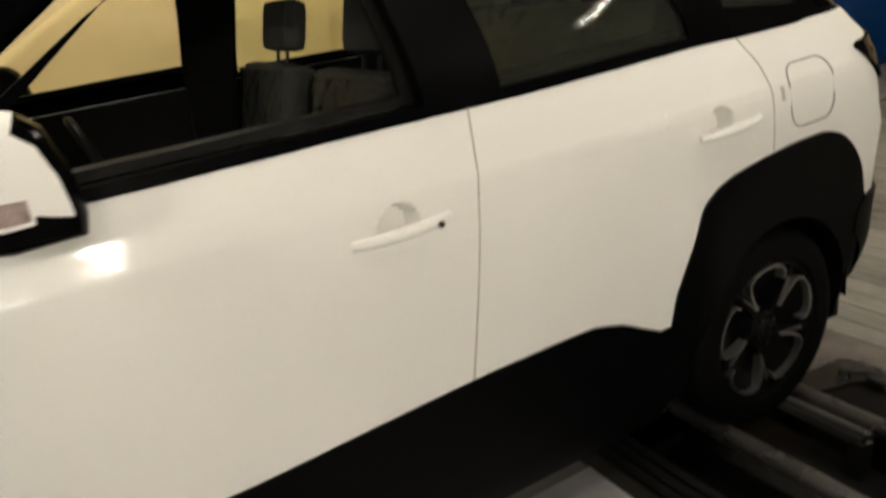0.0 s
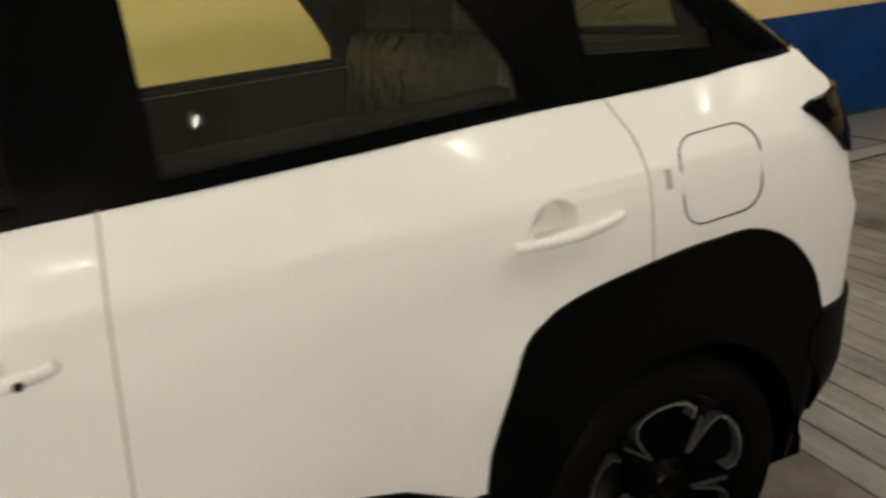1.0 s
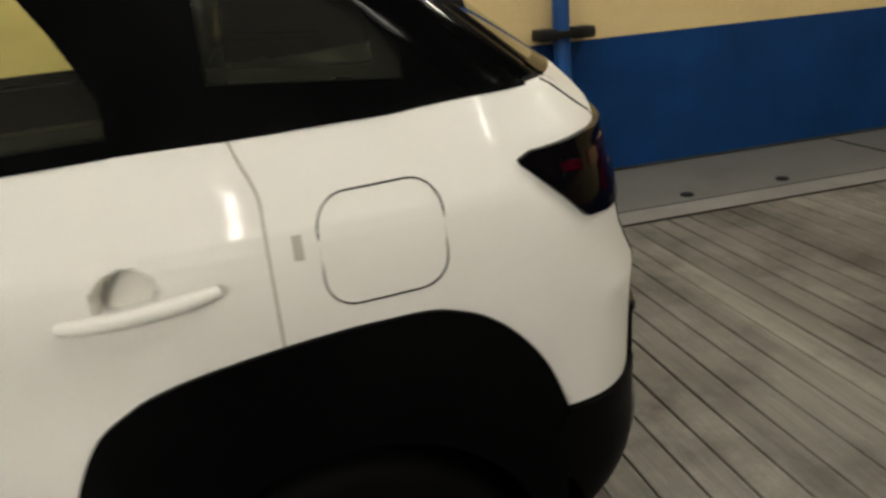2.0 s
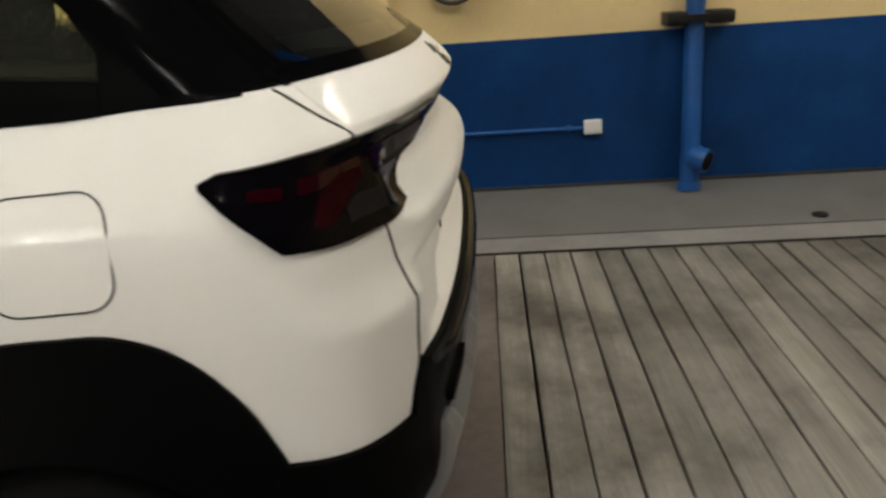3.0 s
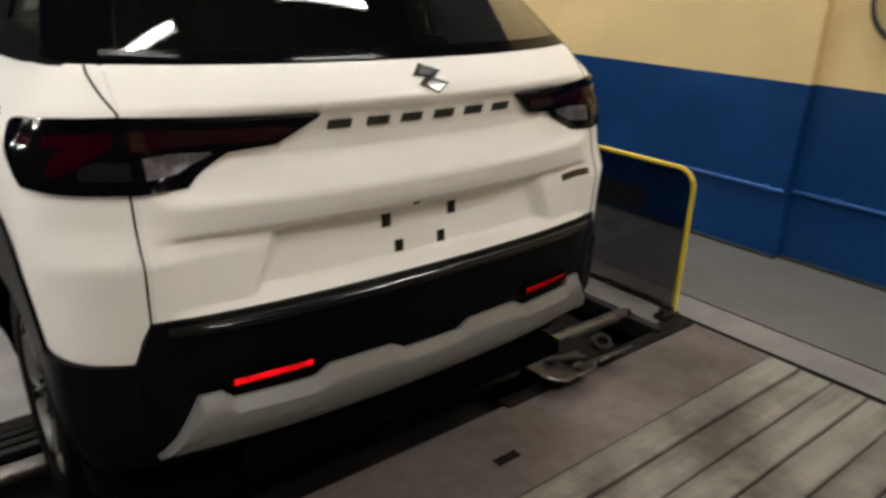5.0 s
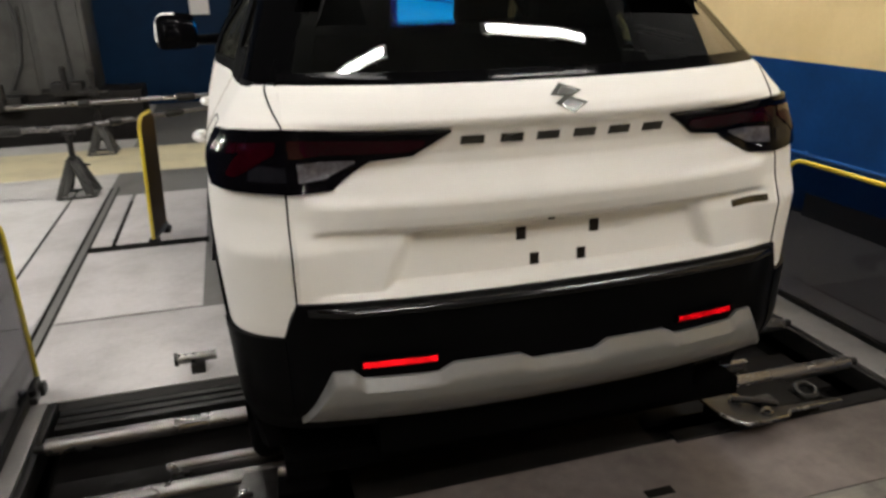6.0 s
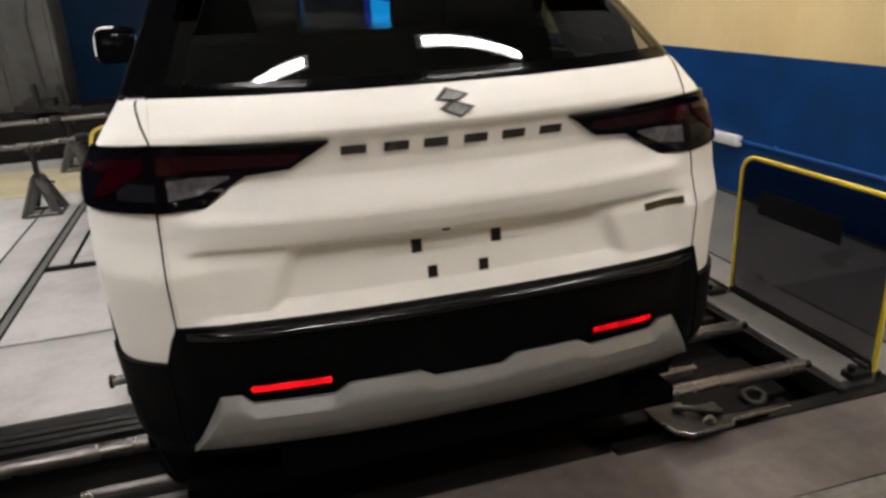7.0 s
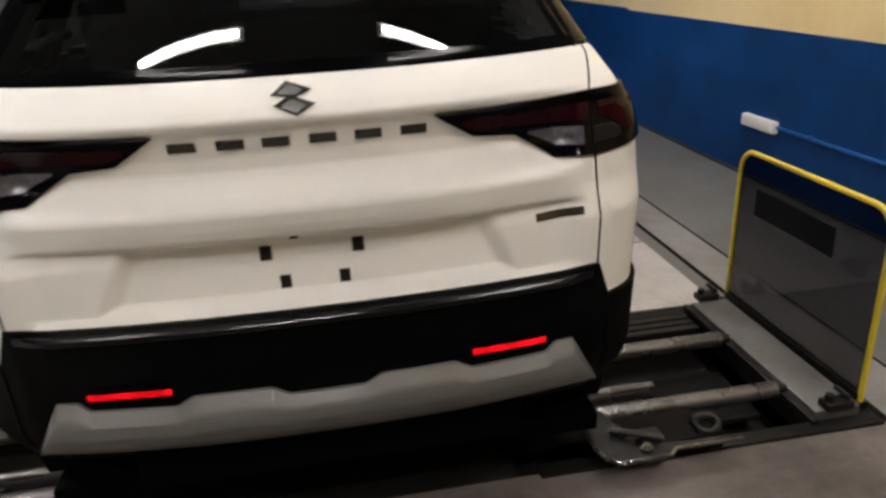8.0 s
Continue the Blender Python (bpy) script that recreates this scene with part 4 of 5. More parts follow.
    m_rim, m_tyre, m_hub = mesh("wheel", *rim, M_RIM), mesh("tyre", *tyre, M_RUBBER), mesh("hub_cap", *hub, M_RIM)
    m_spokes = [(mesh("spoke", *g[1], M_RIM), mesh("machined_edge", *g[0], M_ALLOY)) for g in spokes]
    m_nut = mesh("wheel_nut", *tube([(0, 0, 0), (-0.012, 0, 0)], 0.008, 6), M_CHROME_DK)
    for wy in (WHEEL_Y, WHEEL_YF):
        for s in (-1, 1):
            w = part("wheel", m_rim, M_RIM, car, "dark alloy wheel with machined blades")
            w.matrix_basis = pose(s * 0.742, wy, WHEEL_Z, 0, 0, 0 if s < 0 else 180)
            part("tyre", m_tyre, M_RUBBER, w)
            part("hub_cap", m_hub, M_RIM, w)
            for g in m_spokes:
                part("machined_edge", g[1], M_ALLOY, part("spoke", g[0], M_RIM, w), "bright machined edge")
            for p in nuts:
                part("wheel_nut", m_nut, M_CHROME_DK, w).location = p
    return car


build_car()


# ---- the hall ----
WALL_X, BAND = 3.03, 1.035


def wall(name, x0, x1, y0, y1, z0, z1, material, label):
    return tagged(part(name, box(x0, x1, y0, y1, z0, z1), material, smooth=False), label, "wall", kind="structure")


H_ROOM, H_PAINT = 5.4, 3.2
# the wall beside the car: three planes with steps between them
for y0, y1, x in ((-7.0, 0.62, WALL_X + 0.06), (0.62, 5.42, WALL_X), (5.42, 10.0, WALL_X + 0.12)):
    wall("wall_east", x, x + 0.25, y0, y1, BAND, H_PAINT, M_YELLOW, "cream yellow painted wall above a blue dado")
    # unseen upper part, added dark so the rear window mirrors no yellow
    wall("wall_east_upper", x, x + 0.25, y0, y1, H_PAINT, H_ROOM, M_CEIL, "dark sheeting added above the painted wall, out of view")
    wall("wall_east_dado", x - 0.004, x + 0.25, y0, y1, 0.0, BAND, M_BLUE, "deep blue painted lower wall")
    tagged(part("baseboard", box(x - 0.016, x, y0, y1, 0.0, 0.022, 0.003), M_MACHINE), "pale thin skirting strip along the blue wall", "skirting", kind="structure")
wall("wall_west", -8.25, -8.0, -7.0, 10.0, 0.0, H_ROOM, M_NAVY, "dark navy painted far wall")
wall("wall_south", -8.0, WALL_X + 0.1, -7.25, -7.0, BAND, H_PAINT, M_YELLOW, "cream yellow painted wall above a blue dado")
wall("wall_south_upper", -8.0, WALL_X + 0.1, -7.25, -7.0, H_PAINT, H_ROOM, M_CEIL, "dark sheeting added above the painted wall, out of view")
wall("wall_south_dado", -8.0, WALL_X + 0.096, -7.25, -6.996, 0.0, BAND, M_BLUE, "deep blue painted lower wall")
wall("wall_north", -8.0, WALL_X, 10.0, 10.25, 0.0, H_ROOM, M_NAVY, "dark navy painted end wall")
tagged(part("ceiling", box(-8.25, WALL_X + 0.35, -7.25, 10.25, H_ROOM, H_ROOM + 0.2), M_CEIL), "dark unlit roof sheeting", "ceiling", kind="structure")

PITS = [(-1.60, -0.55, 0.42, 1.33), (0.55, 1.60, 0.42, 1.33), (-1.02, -0.55, 2.9, 3.62), (0.55, 1.02, 2.9, 3.62)]


def floor_cells(kind):
    """One slab of floor with the pits left open."""
    xs = sorted({-8.0, -1.86, -0.8, 0.8, 1.86, WALL_X + 0.1, *[p[0] for p in PITS], *[p[1] for p in PITS]})
    ys = sorted({-7.0, 0.02, 1.40, 10.0, *[p[2] for p in PITS], *[p[3] for p in PITS]})

    def zone(i, j):
        if not (0 <= i < len(xs) - 1 and 0 <= j < len(ys) - 1):
            return ""
        cx, cy = (xs[i] + xs[i + 1]) / 2, (ys[j] + ys[j + 1]) / 2
        if any(a < cx < b and c < cy < d for a, b, c, d in PITS) or (-1.86 < cx < 1.86 and cy < 0.02):
            return ""
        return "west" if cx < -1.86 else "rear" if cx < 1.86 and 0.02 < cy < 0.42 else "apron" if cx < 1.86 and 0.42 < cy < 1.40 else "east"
    verts, faces, index = [], [], {}

    def at(i, j, z):
        if (i, j, z) not in index:
            index[i, j, z] = len(verts)
            verts.append((xs[i], ys[j], z))
        return index[i, j, z]
    for i in range(len(xs) - 1):
        for j in range(len(ys) - 1):
            if zone(i, j) != kind:
                continue
            ring = [(i, j), (i + 1, j), (i + 1, j + 1), (i, j + 1)]
            faces.append([at(a, b, 0.0) for a, b in ring])
            faces.append([at(a, b, -0.12) for a, b in ring[::-1]])
            for (p, q), (u, v) in zip(((i, j - 1), (i + 1, j), (i, j + 1), (i - 1, j)), ((0, 1), (1, 2), (2, 3), (3, 0))):
                if zone(p, q) != kind:
                    faces.append([at(*ring[u], 0.0), at(*ring[u], -0.12), at(*ring[v], -0.12), at(*ring[v], 0.0)])
    return verts, faces


tagged(part("floor_west", floor_cells("west"), M_WESTFLOOR, smooth=False), "pale concrete workshop floor", "floor", kind="structure")
floor = tagged(part("floor", floor_cells("east"), M_FLOOR, smooth=False), "smooth grey workshop floor with stains", "floor", kind="structure")
tagged(part("floor_rear", floor_cells("rear"), M_REARFLOOR, smooth=False), "worn pinkish grey floor between deck and pits", "floor", kind="structure")
tagged(part("floor_apron", floor_cells("apron"), M_APRON, smooth=False), "near-black floor round the roller pits, under-car shade in its colour", "floor", kind="structure")
tagged(part("deck_base", box(-1.86, 1.86, -7.0, 0.02, -0.12, -0.035), M_GAP, smooth=False), "dark base under the plank deck", "floor", kind="structure")
for a, b, c, d in PITS:
    g = join(box(a - 0.1, b + 0.1, c - 0.1, d + 0.1, -0.40, -0.16), box(a - 0.1, a, c, d, -0.20, -0.004), box(b, b + 0.1, c, d, -0.20, -0.004),
             box(a - 0.1, b + 0.1, c - 0.1, c, -0.20, -0.004), box(a - 0.1, b + 0.1, d, d + 0.1, -0.20, -0.004))
    tagged(part("roller_pit", g, M_PIT, smooth=False), "dark oily steel roller pit in the floor", "pit", kind="structure")


def strip(x0, x1, y0, y1, label="dark joint between floor plates", z=0.0015, material=M_GAP):
    return tagged(part("floor_joint", box(x0, x1, y0, y1, -0.002, z), material, smooth=False), label, "floor joint", kind="structure")


strip(1.862, 1.888, -7.0, 9.9, z=0.003)
strip(2.106, 2.124, -7.0, 9.9, z=0.003)
tagged(part("floor_channel", box(1.888, 2.106, -7.0, 9.9, -0.002, 0.004), M_CHANNEL, smooth=False), "pale steel channel cover set in the floor", "floor", kind="structure")
for x0, x1 in ((-2.13, -2.115), (-1.86, -1.842), (-1.80, -1.788)):
    strip(x0, x1, 1.4, 5.0, z=0.003)


def floor_plate(x0, x1, y0, y1, z=0.006):
    return tagged(part("floor_plate", box(x0, x1, y0, y1, -0.002, z, 0.002), M_PLATE), "pale steel floor plate beside the rollers", "floor plate", group="floor plates")


for s in (-1, 1):
    a, b = sorted((s * 0.62, s * 1.78))
    floor_plate(a, b, 1.40, 2.19)
    floor_plate(*sorted((s * 1.06, s * 1.78)), 2.215, 3.28)
    floor_plate(*sorted((s * 1.66, s * 1.78)), 3.40, 4.7)
    floor_plate(*sorted((s * 1.06, s * 1.63)), 3.40, 4.7)
    strip(*sorted((s * 1.04, s * 1.80)), 3.285, 3.395, "dark slot in front of the floor plates", 0.003)
    strip(*sorted((s * 1.632, s * 1.658)), 3.40, 4.5, z=0.003)
strip(0.36, 0.46, 0.165, 0.20, "small dark slot in the floor", 0.003)
strip(2.126, 3.04, -3.815, -3.795, "dark joint across the floor beside the wall", 0.003)


def floor_stud(x, y):
    return tagged(part("floor_stud", tube([(x, y, -0.01), (x, y, 0.010), (x, y, 0.014)], [0.045, 0.045, 0.036], 16), M_DKSTEEL), "low dark steel stud set in the grey floor", "floor stud", group="floor studs")


for y in (-1.91, -2.68):
    floor_stud(2.25, y)
# a cream-coloured strip laid thinly over the floor
tagged(part("cream_strip", box(-8.0, 1.8, 5.55, 6.75, -0.002, 0.003), M_CREAM, smooth=False), "cream strip across the floor", "floor marking", kind="structure")
floor_plate(-2.11, -1.865, 1.4, 4.9, 0.004)


# ---- roller sets ----
def roller_unit(s):
    t = thing("roller_set", "steel test rollers set in a floor pit under the wheel", "rollers", "roller sets")

    def fx(g):
        return g if s > 0 else flip(g)
    for y in (0.60, 0.985):
        r = part("roller", fx(tube([(0.58, y, 0.058), (1.56, y, 0.058)], 0.031, 24)), M_ROLLER, t, "worn bright steel roller")
        part("shaft", fx(tube([(1.55, y, 0.058), (1.60, y, 0.058)], 0.018, 12)), M_DKSTEEL, r)
    beam = part("middle_beam", fx(join(box(0.60, 1.12, 0.682, 0.722, 0.040, 0.074, 0.004), tube([(0.62, 0.70, 0.078), (1.05, 0.70, 0.082), (1.135, 0.70, 0.082)], [0.016, 0.016, 0.014], 12))), M_ROLLER, t, "bright lift beam between the rollers")
    part("beam_foot", fx(box(1.085, 1.13, 0.672, 0.732, -0.12, 0.055, 0.004)), M_DKSTEEL, beam)
    part("pit_tray", fx(box(0.60, 1.55, 0.64, 0.95, -0.10, -0.075, 0.004)), M_PIT, t)
    for y in (1.20, 1.25, 1.30):
        part("cover_slat", fx(box(0.56, 1.585, y - 0.018, y + 0.018, -0.03, 0.006, 0.003)), M_DKSTEEL, t, "dark steel cover slat")
    # side kerb plate that carries the guard
    part("kerb_plate", fx(box(1.625, 1.80, 0.46, 1.34, -0.002, 0.045, 0.006)), M_KERB, t, "pale steel kerb plate")
    part("kerb_edge", fx(box(1.598, 1.623, 0.43, 1.36, -0.06, 0.030, 0.004)), M_DKSTEEL, t)
    for y in (0.47, 1.36):
        part("clamp", fx(join(box(1.66, 1.76, y - 0.03, y + 0.03, 0.045, 0.075, 0.006), tube([(1.68, y, 0.075), (1.68, y, 0.10)], 0.016, 10), tube([(1.74, y - 0.02, 0.09), (1.74, y + 0.05, 0.09)], 0.010, 8))), M_DKSTEEL, t, "grimy clamp bolt")
    part("rear_sill", fx(box(0.62, 1.85, 0.395, 0.455, -0.01, 0.012, 0.004)), M_DKSTEEL, t)
    # hinged lug plate at the edge of the pit
    outline = [(0.78, 0.60), (0.794, 0.404), (0.812, 0.345), (0.847, 0.309), (1.02, 0.314), (1.05, 0.342), (1.283, 0.340), (1.27, 0.365), (1.113, 0.368), (0.985, 0.380), (0.93, 0.43), (0.885, 0.60)]
    lug = part("lug_plate", fx(prism(outline, 0.072, 0.085)), M_LUG, t, "bent grimy steel lug plate")
    part("lug_edge", fx(tube([(0.797, 0.402, 0.083), (0.814, 0.345, 0.083), (0.849, 0.311, 0.083), (1.02, 0.316, 0.083), (1.05, 0.344, 0.083), (1.28, 0.342, 0.083)], 0.006, 8)), M_STEEL, lug, "edge worn bright")
    for x, y, h in ((0.892, 0.452, 0.115), (0.954, 0.352, 0.108)):
        part("lug_bolt", fx(join(tube([(x, y, 0.08), (x, y, h)], 0.013, 10), tube([(x, y, 0.085), (x, y, 0.096)], 0.023, 6))), M_STEEL, lug, "worn bright bolt")
    part("lug_link", fx(join(tube([(0.87, 0.45, 0.105), (0.95, 0.40, 0.112), (1.02, 0.38, 0.098)], 0.012, 10), box(0.955, 1.02, 0.385, 0.43, 0.08, 0.112, 0.006))), M_LUG, lug)
    ring = [(1.205 + 0.040 * math.cos(q), 0.44 + 0.030 * math.sin(q), 0.086 + 0.012 * math.sin(q)) for q in np.linspace(0, 2 * math.pi, 20, endpoint=False)]
    part("lug_ring", fx(tube(ring, 0.011, 8, closed=True)), M_DKSTEEL, lug, "dark steel ring")
    # near-black block that stands for the shade beneath the plate
    part("lug_shade_block", fx(join(box(0.84, 1.20, 0.395, 0.56, -0.12, 0.070, 0.004), box(1.16, 1.25, 0.40, 0.48, -0.05, 0.074, 0.004))), M_GAP, lug)
    return t


for s in (-1, 1):
    roller_unit(s)


def guard(x, y0, y1, z0=0.05, z1=0.768, lean=0.0, yaw=0.0, sticker=True, sheet=None):
    """A smoked sheet in a yellow tube frame, standing beside a wheel."""
    t = thing("wheel_guard", "ochre sheet guard with a yellow tube edge" if sheet else "smoked acrylic wheel guard in a yellow tube frame", "guard", "wheel guards", at=(x, y0, 0))
    L, Hh = y1 - y0, z1 - z0
    r = 0.09
    pts = [(0, 0, z0)] + [(0, r - r * math.cos(q), z1 - r + r * math.sin(q)) for q in np.linspace(0, math.pi / 2, 8)] + \
          [(0, L - r + r * math.sin(q), z1 - r + r * math.cos(q)) for q in np.linspace(0, math.pi / 2, 8)] + [(0, L, z0)]
    part("guard_frame", tube(pts[:11] if sheet else pts, 0.011, 10), M_GUARDYEL, t, "yellow painted tube frame")
    poly = [(p[1], p[2]) for p in pts]
    n = len(poly)
    v = [(-0.003, a, b) for a, b in poly] + [(0.003, a, b) for a, b in poly]
    part("guard_sheet", (v, [list(range(n)), list(range(2 * n - 1, n - 1, -1))] + [[i, (i + 1) % n, n + (i + 1) % n, n + i] for i in range(n)]), sheet or M_ACRYL, t, "ochre guard sheet" if sheet else "smoked see-through sheet", smooth=False)
    part("bottom_rail", box(-0.012, 0.012, 0, L, z0 - 0.012, z0 + 0.03, 0.003), M_DKSTEEL, t)
    if sticker:
        part("sticker", box(-0.006, -0.0035, L * 0.28, L * 0.84, 0.485, 0.60), M_STICKER, t, "dark blank sticker")
    for y in (0.02, L - 0.02):
        part("foot", box(-0.03, 0.03, y - 0.03, y + 0.03, 0.0, z0, 0.004), M_DKSTEEL, t)
    t.matrix_basis = pose(x, y0, 0, 0, lean, yaw)
    return t


guard(1.83, 0.50, 1.385, z0=0.03, z1=0.742)
guard(-1.70, 0.60, 1.52, sticker=False)
guard(-1.385, 3.31, 3.61, z1=0.845, lean=2.0, yaw=-12, sticker=False, sheet=M_OCHRE)
guard(1.50, 3.58, 4.35, z1=0.84, sticker=False)


def floor_peg(x):
    t = thing("floor_peg", "short steel peg on a block beside the wheel", "peg", "floor pegs", at=(x, 1.50, 0))
    part("block", box(-0.03, 0.03, -0.04, 0.04, 0.0, 0.05, 0.006), M_DKSTEEL, t)
    part("pin", tube([(-0.08, 0, 0.068), (0.08, 0, 0.068)], 0.022, 14), M_STEEL, t)
    part("pin_head", tube([(-0.095, 0, 0.068), (-0.08, 0, 0.068)], 0.03, 14), M_DKSTEEL, t)
    return t


for x in (-1.06, 1.06):
    floor_peg(x)


# ---- wall fittings ----
def downpipe():
    t = thing("downpipe", "blue enamelled downpipe with an open elbow at the floor", "pipe")
    x, y = WALL_X - 0.01, -1.335
    part("pipe", tube([(x, y, H_ROOM - 0.3), (x, y, 1.1), (x - 0.03, y, 0.7), (x - 0.10, y + 0.01, 0.35), (x - 0.13, y + 0.015, 0.0)], 0.062, 20), M_BLUEPIPE, t)
    e = part("elbow", tube([(x - 0.10, y, 0.26), (x - 0.15, y - 0.02, 0.225), (x - 0.20, y - 0.05, 0.215), (x - 0.22, y - 0.07, 0.21)], [0.06, 0.075, 0.08, 0.08], 20), M_BLUEPIPE, t)
    p, d = Vector((x - 0.22, y - 0.07, 0.21)), Vector((-0.02, -0.02, -0.005))
    part("elbow_mouth", tube([p + d * 0.05, p + d * 0.15], 0.062, 20), M_GAP, e, "dark open mouth")
    part("collar", tube([(x - 0.13, y + 0.015, 0.0), (x - 0.125, y + 0.015, 0.05)], 0.078, 20), M_BLUEPIPE, t)
    c = part("clamp", join(box(x - 0.10, x + 0.07, y - 0.22, y - 0.07, 1.065, 1.145, 0.008), box(x - 0.10, x + 0.07, y + 0.07, y + 0.20, 1.065, 1.145, 0.008), box(x - 0.11, x - 0.075, y - 0.22, y + 0.20, 1.08, 1.13, 0.006)), M_DKSTEEL, t, "dark steel wall clamp")
    return t


downpipe()


def socket(x, y, z, w, h):
    t = thing("wall_socket", "white plastic socket box on the blue wall", "socket", "wall sockets")
    part("socket_box", box(x - 0.05, x, y - w / 2, y + w / 2, z - h / 2, z + h / 2, 0.008), M_SOCKET, t)
    part("socket_plate", box(x - 0.056, x - 0.049, y - w / 2 + 0.012, y + w / 2 - 0.012, z - h / 2 + 0.012, z + h / 2 - 0.012, 0.003), M_SOCKET, t)
    return t


socket(WALL_X + 0.056, -0.70, 0.425, 0.12, 0.095)
socket(WALL_X - 0.004, 3.07, 0.415, 0.37, 0.08)


def conduit(x, y0, y1, z):
    t = thing("conduit", "thin blue painted cable conduit on the wall", "conduit", "conduits")
    part("conduit_pipe", tube([(x, y0, z), (x, y1, z)], 0.012, 10), M_BLUEPIPE, t)
    for k in range(int((y1 - y0) / 0.9) + 1):
        part("saddle", box(x - 0.008, x + 0.016, y0 + 0.1 + k * 0.9 - 0.012, y0 + 0.1 + k * 0.9 + 0.012, z - 0.02, z + 0.02, 0.003), M_BLUEPIPE, t)
    return t


conduit(WALL_X + 0.042, -0.64, 0.61, 0.42)
conduit(WALL_X - 0.018, 0.64, 2.88, 0.42)


def hose_coil():
    t = thing("hose_coil", "black rubber hose coiled on a wall hook", "hose")
    x, y, z, r = WALL_X + 0.03, 0.20, 1.50, 0.205
    for k in range(3):
        loop = [(x - 0.02 * k, y + (r - 0.006 * k) * math.cos(q), z + (r + 0.004 * k) * math.sin(q)) for q in np.linspace(0, 2 * math.pi, 40, endpoint=False)]
        part("hose_loop", tube(loop, 0.011, 8, closed=True), M_HOSE, t)
    part("hook", tube([(x + 0.05, y, z + r + 0.02), (x - 0.07, y, z + r - 0.02), (x - 0.09, y, z + r + 0.03)], 0.009, 8), M_DKSTEEL, t)
    return t


hose_coil()


# ---- far end: stands, rails, machine ----
def jack_stand(x, y, h=0.50, w=0.135, upright=0.0):
    t = thing("jack_stand", "grey steel pyramid jack stand on the floor", "jack stand", "jack stands", at=(x, y, 0))
    for sx, sy in ((-1, -1), (1, -1), (1, 1), (-1, 1)):
        part("leg", tube([(sx * w, sy * w, 0.006), (sx * 0.03, sy * 0.03, h * 0.62)], [0.022, 0.018], 6), M_MACHINE, t)
    for sx0, sy0, sx1, sy1 in ((-1, -1, 1, -1), (1, -1, 1, 1), (1, 1, -1, 1), (-1, 1, -1, -1)):
        v = [(sx0 * w * 0.95, sy0 * w * 0.95, 0.03), (sx1 * w * 0.95, sy1 * w * 0.95, 0.03), (sx1 * 0.035, sy1 * 0.035, h * 0.6), (sx0 * 0.035, sy0 * 0.035, h * 0.6)]
        part("side_plate", ([v[0], tuple(Vector(v[0]).lerp(Vector(v[1]), 0.25)), tuple(Vector(v[3]).lerp(Vector(v[2]), 0.5) - Vector((0, 0, h * 0.2))), tuple(Vector(v[0]).lerp(Vector(v[1]), 0.75)), v[1], v[2], v[3]], [[0, 1, 2, 3, 4, 5, 6]]), M_MACHINE, t, smooth=False)
        part("base_bar", tube([(sx0 * w, sy0 * w, 0.014), (sx1 * w, sy1 * w, 0.014)], 0.012, 8), M_MACHINE, t)
    part("post", tube([(0, 0, h * 0.5), (0, 0, h)], 0.024, 12), M_DKSTEEL, t)
    part("ratchet", join(box(-0.034, 0.034, -0.034, 0.034, h * 0.55, h * 0.66, 0.006), tube([(0, -0.03, h * 0.6), (0.07, -0.06, h * 0.56), (0.13, -0.06, h * 0.52)], 0.008, 8)), M_DKSTEEL, t, "dark ratchet with its lever")
    if upright:
        part("upright", tube([(0, 0.045, h * 0.5), (0, 0.045, upright)], 0.020, 12), M_DKSTEEL, t, "dark steel upright behind the head")
        part("coupler", join(tube([(-0.16, 0.045, h + 0.16), (0.14, 0.045, h + 0.16)], 0.026, 12), box(-0.045, 0.045, 0.0, 0.09, h + 0.12, h + 0.20, 0.008)), M_DKSTEEL, t, "grimy pipe coupler")
        part("cap", box(-0.04, 0.04, 0.01, 0.08, upright - 0.06, upright, 0.008), M_DKSTEEL, t)
    part("head", join(box(-0.05, 0.05, -0.03, 0.03, h, h + 0.015, 0.004), box(-0.05, -0.035, -0.03, 0.03, h, h + 0.05, 0.003), box(0.035, 0.05, -0.03, 0.03, h, h + 0.05, 0.003)), M_DKSTEEL, t)
    return t


jack_stand(-2.08, 4.85)
jack_stand(-2.12, 6.55, 0.46, 0.125, upright=0.86)


def rail(points, r, name, label, material=M_ROLLER):
    t = thing(name, label, "rail")
    bar = part("rail_tube", tube(points, r, 12), material, t)
    a, b = Vector(points[0]), Vector(points[-1])
    for k, half in ((0.30, 0.055), (0.72, 0.09)):
        c, d = a.lerp(b, k), (b - a).normalized()
        part("sleeve", tube([c - d * half, c - d * half * 0.8, c + d * half * 0.8, c + d * half], [r * 1.25, r * 1.75, r * 1.75, r * 1.25], 14), M_DKSTEEL, bar, "dark clamped sleeve")
    return t


rail([(-3.6, 4.9, 0.56), (-2.55, 4.9, 0.555), (-2.08, 4.9, 0.55)], 0.024, "bar", "bright steel bar resting on a jack stand")
rail([(-2.08, 4.92, 0.545), (-1.0, 5.6, 0.545)], 0.020, "bar", "bright steel bar resting on a jack stand")
rail([(-2.9, 6.42, 0.535), (-0.6, 6.6, 0.535)], 0.024, "bar", "bright steel bar resting on jack stands")


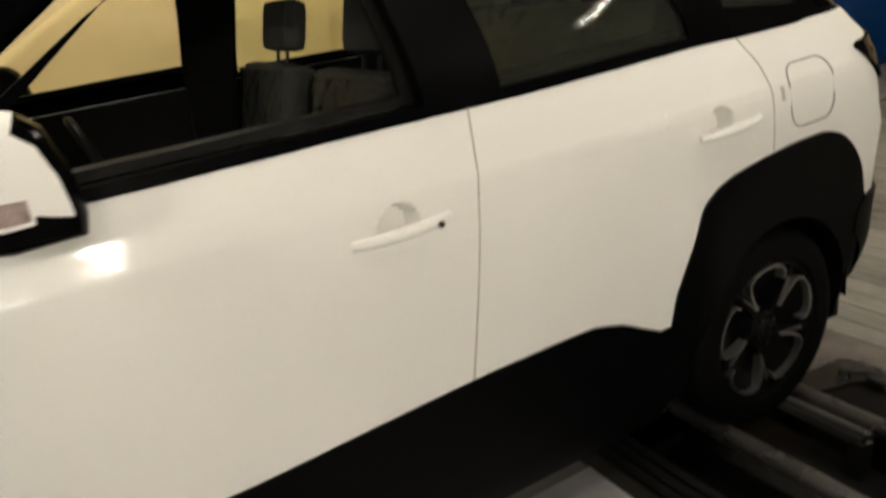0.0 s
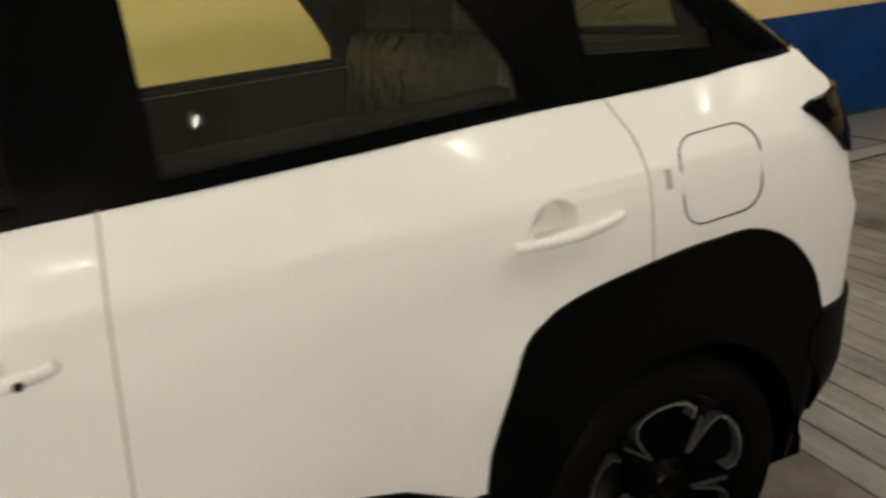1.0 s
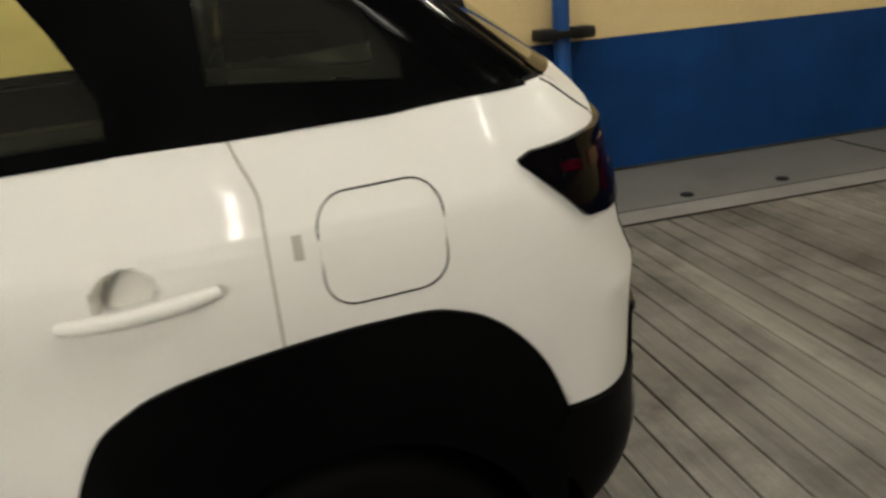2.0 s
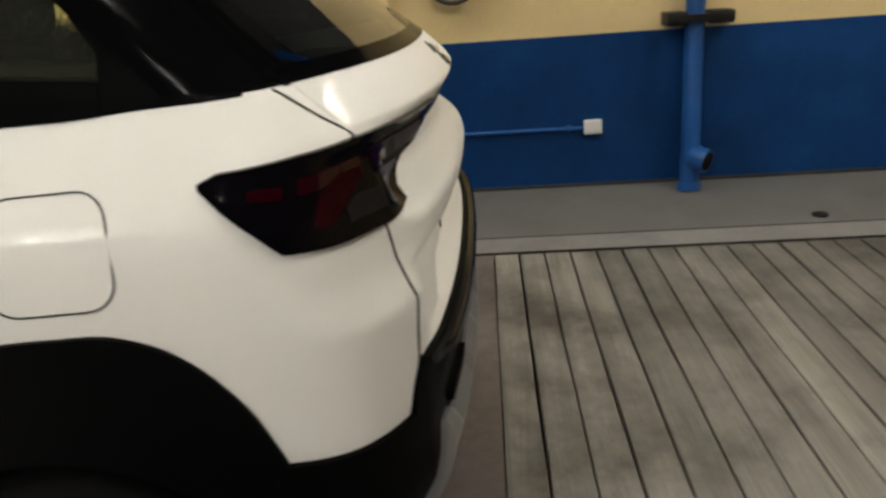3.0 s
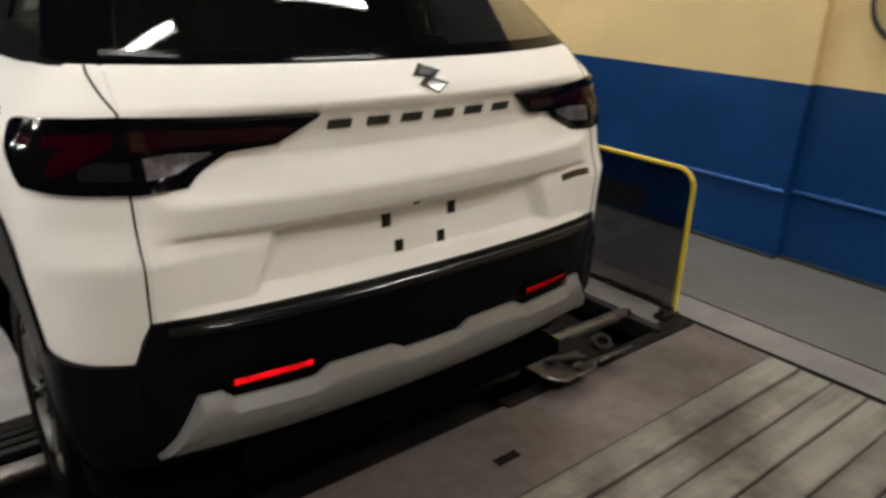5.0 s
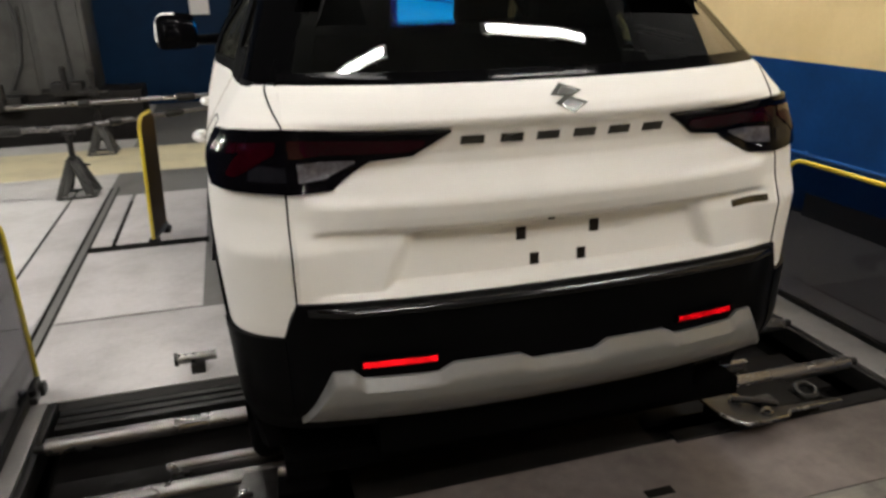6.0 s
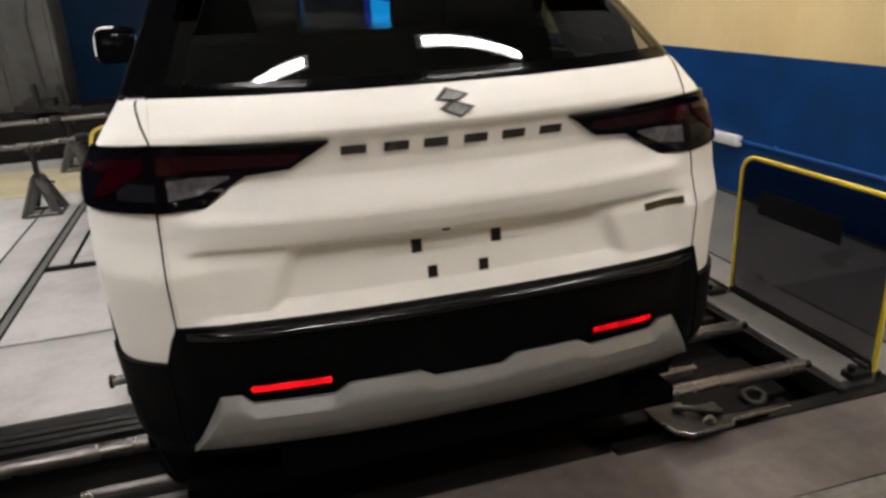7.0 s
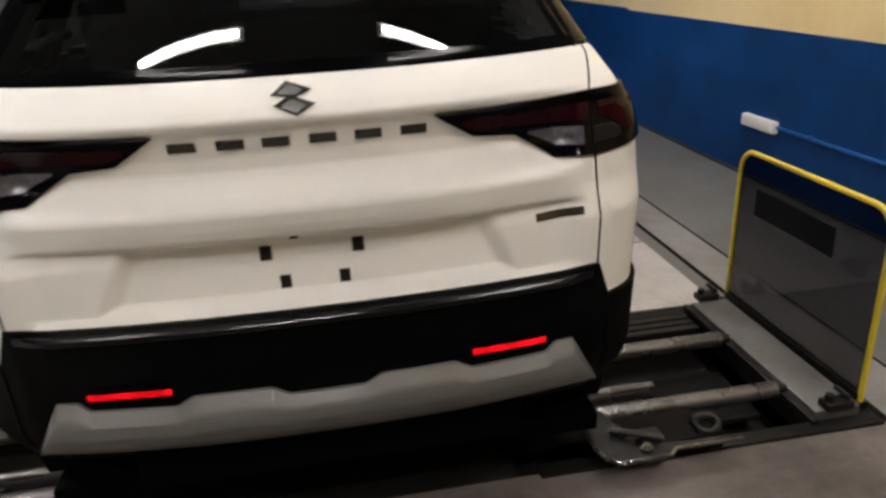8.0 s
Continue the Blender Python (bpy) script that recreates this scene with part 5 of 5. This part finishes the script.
def machine():
    t = thing("test_machine", "grey enamelled test machine cabinet with hoses", "machine", at=(-2.7, 7.6, 0))
    part("cabinet", box(-0.55, 0.50, -0.35, 0.35, 0.55, 2.3, 0.02), M_MACHINE, t)
    part("plinth", box(-1.1, 0.95, -0.34, 0.30, 0.0, 0.55, 0.01), M_PIT, t, "oil-black machine bed")
    part("cabinet_door", box(-0.50, -0.05, -0.368, -0.35, 0.55, 2.0, 0.006), M_MACHINE, t)
    part("cabinet_door", box(0.02, 0.45, -0.368, -0.35, 0.55, 2.0, 0.006), M_MACHINE, t)
    part("handle", tube([(-0.10, -0.38, 1.2), (-0.10, -0.40, 1.25), (-0.10, -0.40, 1.4), (-0.10, -0.38, 1.45)], 0.01, 8), M_DKSTEEL, t)
    part("hose", tube([(-0.25, -0.38, 1.7), (-0.17, -0.44, 1.55), (-0.12, -0.44, 1.2), (-0.16, -0.42, 0.9), (-0.3, -0.40, 0.62)], 0.02, 10), M_HOSE, t)
    part("hose_joint", tube([(-0.13, -0.44, 1.22), (-0.13, -0.44, 1.12)], 0.035, 10), M_HOSE, t)
    part("cable", tube([(0.30, -0.37, 2.0), (0.31, -0.39, 1.7), (0.26, -0.39, 1.45), (0.30, -0.38, 0.6)], 0.012, 8), M_HOSE, t)
    part("valve_block", join(box(0.10, 0.40, -0.60, -0.36, 0.55, 0.68, 0.01), tube([(0.25, -0.62, 0.62), (0.25, -0.62, 0.85)], 0.03, 10), tube([(0.0, -0.5, 0.6), (0.5, -0.5, 0.6)], 0.022, 10)), M_DKSTEEL, t)
    part("valve_block", join(box(-0.52, -0.2, -0.6, -0.36, 0.42, 0.56, 0.01), tube([(-0.35, -0.62, 0.45), (-0.35, -0.62, 0.7)], 0.025, 10)), M_DKSTEEL, t)
    return t


machine()


def monitor():
    t = thing("monitor", "lit blue monitor on a dark stand ahead of the car", "monitor", at=(1.52, 7.0, 0))
    part("stand", join(box(-0.25, 0.25, -0.2, 0.2, 0, 0.03, 0.005), tube([(0, 0.03, 0.03), (0, 0.03, 1.2)], 0.03, 12)), M_DKSTEEL, t)
    part("bezel", box(-0.46, 0.46, -0.005, 0.04, 1.05, 1.92, 0.01), M_PIANO, t)
    part("screen", box(-0.44, 0.44, -0.008, -0.004, 1.08, 1.89), M_SCREENDK, t, "deep blue screen")
    part("bright_field", box(-0.36, 0.42, -0.012, -0.009, 1.16, 1.86), M_SCREEN, t, "bright cyan field")
    part("dark_band", tube([(-0.25, -0.014, 1.50), (0.0, -0.014, 1.42), (0.2, -0.014, 1.40), (0.4, -0.014, 1.36)], 0.012, 6), M_SCREENDK, t, "dark blue line on the screen")
    return t


monitor()


def hung_panel():
    t = thing("hung_panel", "pale blank panel hung on the dark end wall", "panel", at=(-1.09, 9.98, 0))
    part("board", box(-0.135, 0.135, -0.012, 0.012, 1.24, 2.3, 0.004), M_SOCKET, t, "pale board")
    part("board_frame", join(box(-0.15, 0.15, -0.016, 0.014, 1.225, 1.245, 0.003), box(-0.15, 0.15, -0.016, 0.014, 2.295, 2.315, 0.003)), M_DKSTEEL, t)
    return t


hung_panel()


# ---- ceiling lights ----
def tube_light(x, y, z, yaw, length, material):
    t = thing("tube_light", "lit fluorescent tube light on a white batten", "ceiling light", "tube lights")
    h = length / 2
    part("batten", box(-h - 0.03, h + 0.03, -0.045, 0.045, 0.03, 0.09, 0.006), M_FIXTURE, t)
    part("tube", tube([(-h, 0, 0), (h, 0, 0)], 0.019, 14), material, t, "glowing white tube")
    for k in (-1, 1):
        part("end_cap", box(k * h - 0.02, k * h + 0.02, -0.02, 0.02, -0.022, 0.035, 0.003), M_FIXTURE, t)
    part("hanger", join(tube([(-h * 0.7, 0, 0.09), (-h * 0.7, 0, H_ROOM - z)], 0.006, 6), tube([(h * 0.7, 0, 0.09), (h * 0.7, 0, H_ROOM - z)], 0.006, 6)), M_FIXTURE, t)
    t.matrix_basis = pose(x, y, z, 0, 0, yaw)
    return t


# over the tail, along the west aisle, over the nose, and unseen ones added behind the deck to brighten the tail: place,
# turn, length and kind of tube
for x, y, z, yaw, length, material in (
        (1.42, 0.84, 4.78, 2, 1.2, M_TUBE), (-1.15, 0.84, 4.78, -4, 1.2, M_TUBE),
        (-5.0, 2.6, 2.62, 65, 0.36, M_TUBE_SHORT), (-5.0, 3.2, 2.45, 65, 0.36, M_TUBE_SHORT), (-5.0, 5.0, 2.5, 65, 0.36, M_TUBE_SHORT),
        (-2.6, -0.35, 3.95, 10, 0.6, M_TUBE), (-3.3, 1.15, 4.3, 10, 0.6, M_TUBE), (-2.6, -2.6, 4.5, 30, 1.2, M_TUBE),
        (2.3, -2.3, 4.4, 35, 1.2, M_TUBE_BOOST), (-0.5, -3.5, 4.4, 0, 1.2, M_TUBE_BOOST), (1.9, 2.6, 4.2, 90, 1.2, M_TUBE_BOOST), (-1.6, 5.2, 3.9, 0, 1.2, M_TUBE)):
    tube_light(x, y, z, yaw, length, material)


# ---- plank deck, last ----
plank_w = 0.1405
plank_meshes = []
for w in (0.0085, 0.011, 0.0135):
    for bow in (-1, 1):
        edge = []
        nx = 24
        for i in range(nx + 1):
            x = -1.855 + 3.71 * i / nx
            e0 = 0.0016 * math.sin(2.1 * x + 7 * w * 100 + bow) + 0.0010 * math.sin(6.3 * x * bow + w * 900)
            e1 = 0.0016 * math.sin(1.7 * x * bow + 3 + w * 500) + 0.0010 * math.sin(5.1 * x + w * 300)
            y0, y1 = -plank_w + w + e0, e1
            edge += [(x, y0, -0.03), (x, y0, -0.003), (x, y0 + 0.003, 0.0), (x, y1 - 0.003, 0.0), (x, y1, -0.003), (x, y1, -0.03)]
        faces = [[i * 6 + j, (i + 1) * 6 + j, (i + 1) * 6 + (j + 1) % 6, i * 6 + (j + 1) % 6] for i in range(nx) for j in range(6)]
        faces += [[0, 1, 2, 3, 4, 5], [nx * 6 + j for j in range(5, -1, -1)]]
        plank_meshes.append(mesh("plank", edge, faces, M_PLANK))
random.seed(7)
for k in range(48):
    y1 = 0.015 - k * plank_w
    if y1 - plank_w < -7.0:
        break
    p = part("plank", random.choice(plank_meshes), M_PLANK, floor)
    p.location = (0, y1, 0.003 * random.random() - 0.001)
    p.rotation_euler = (0, 0, radians(random.uniform(-0.05, 0.05)))
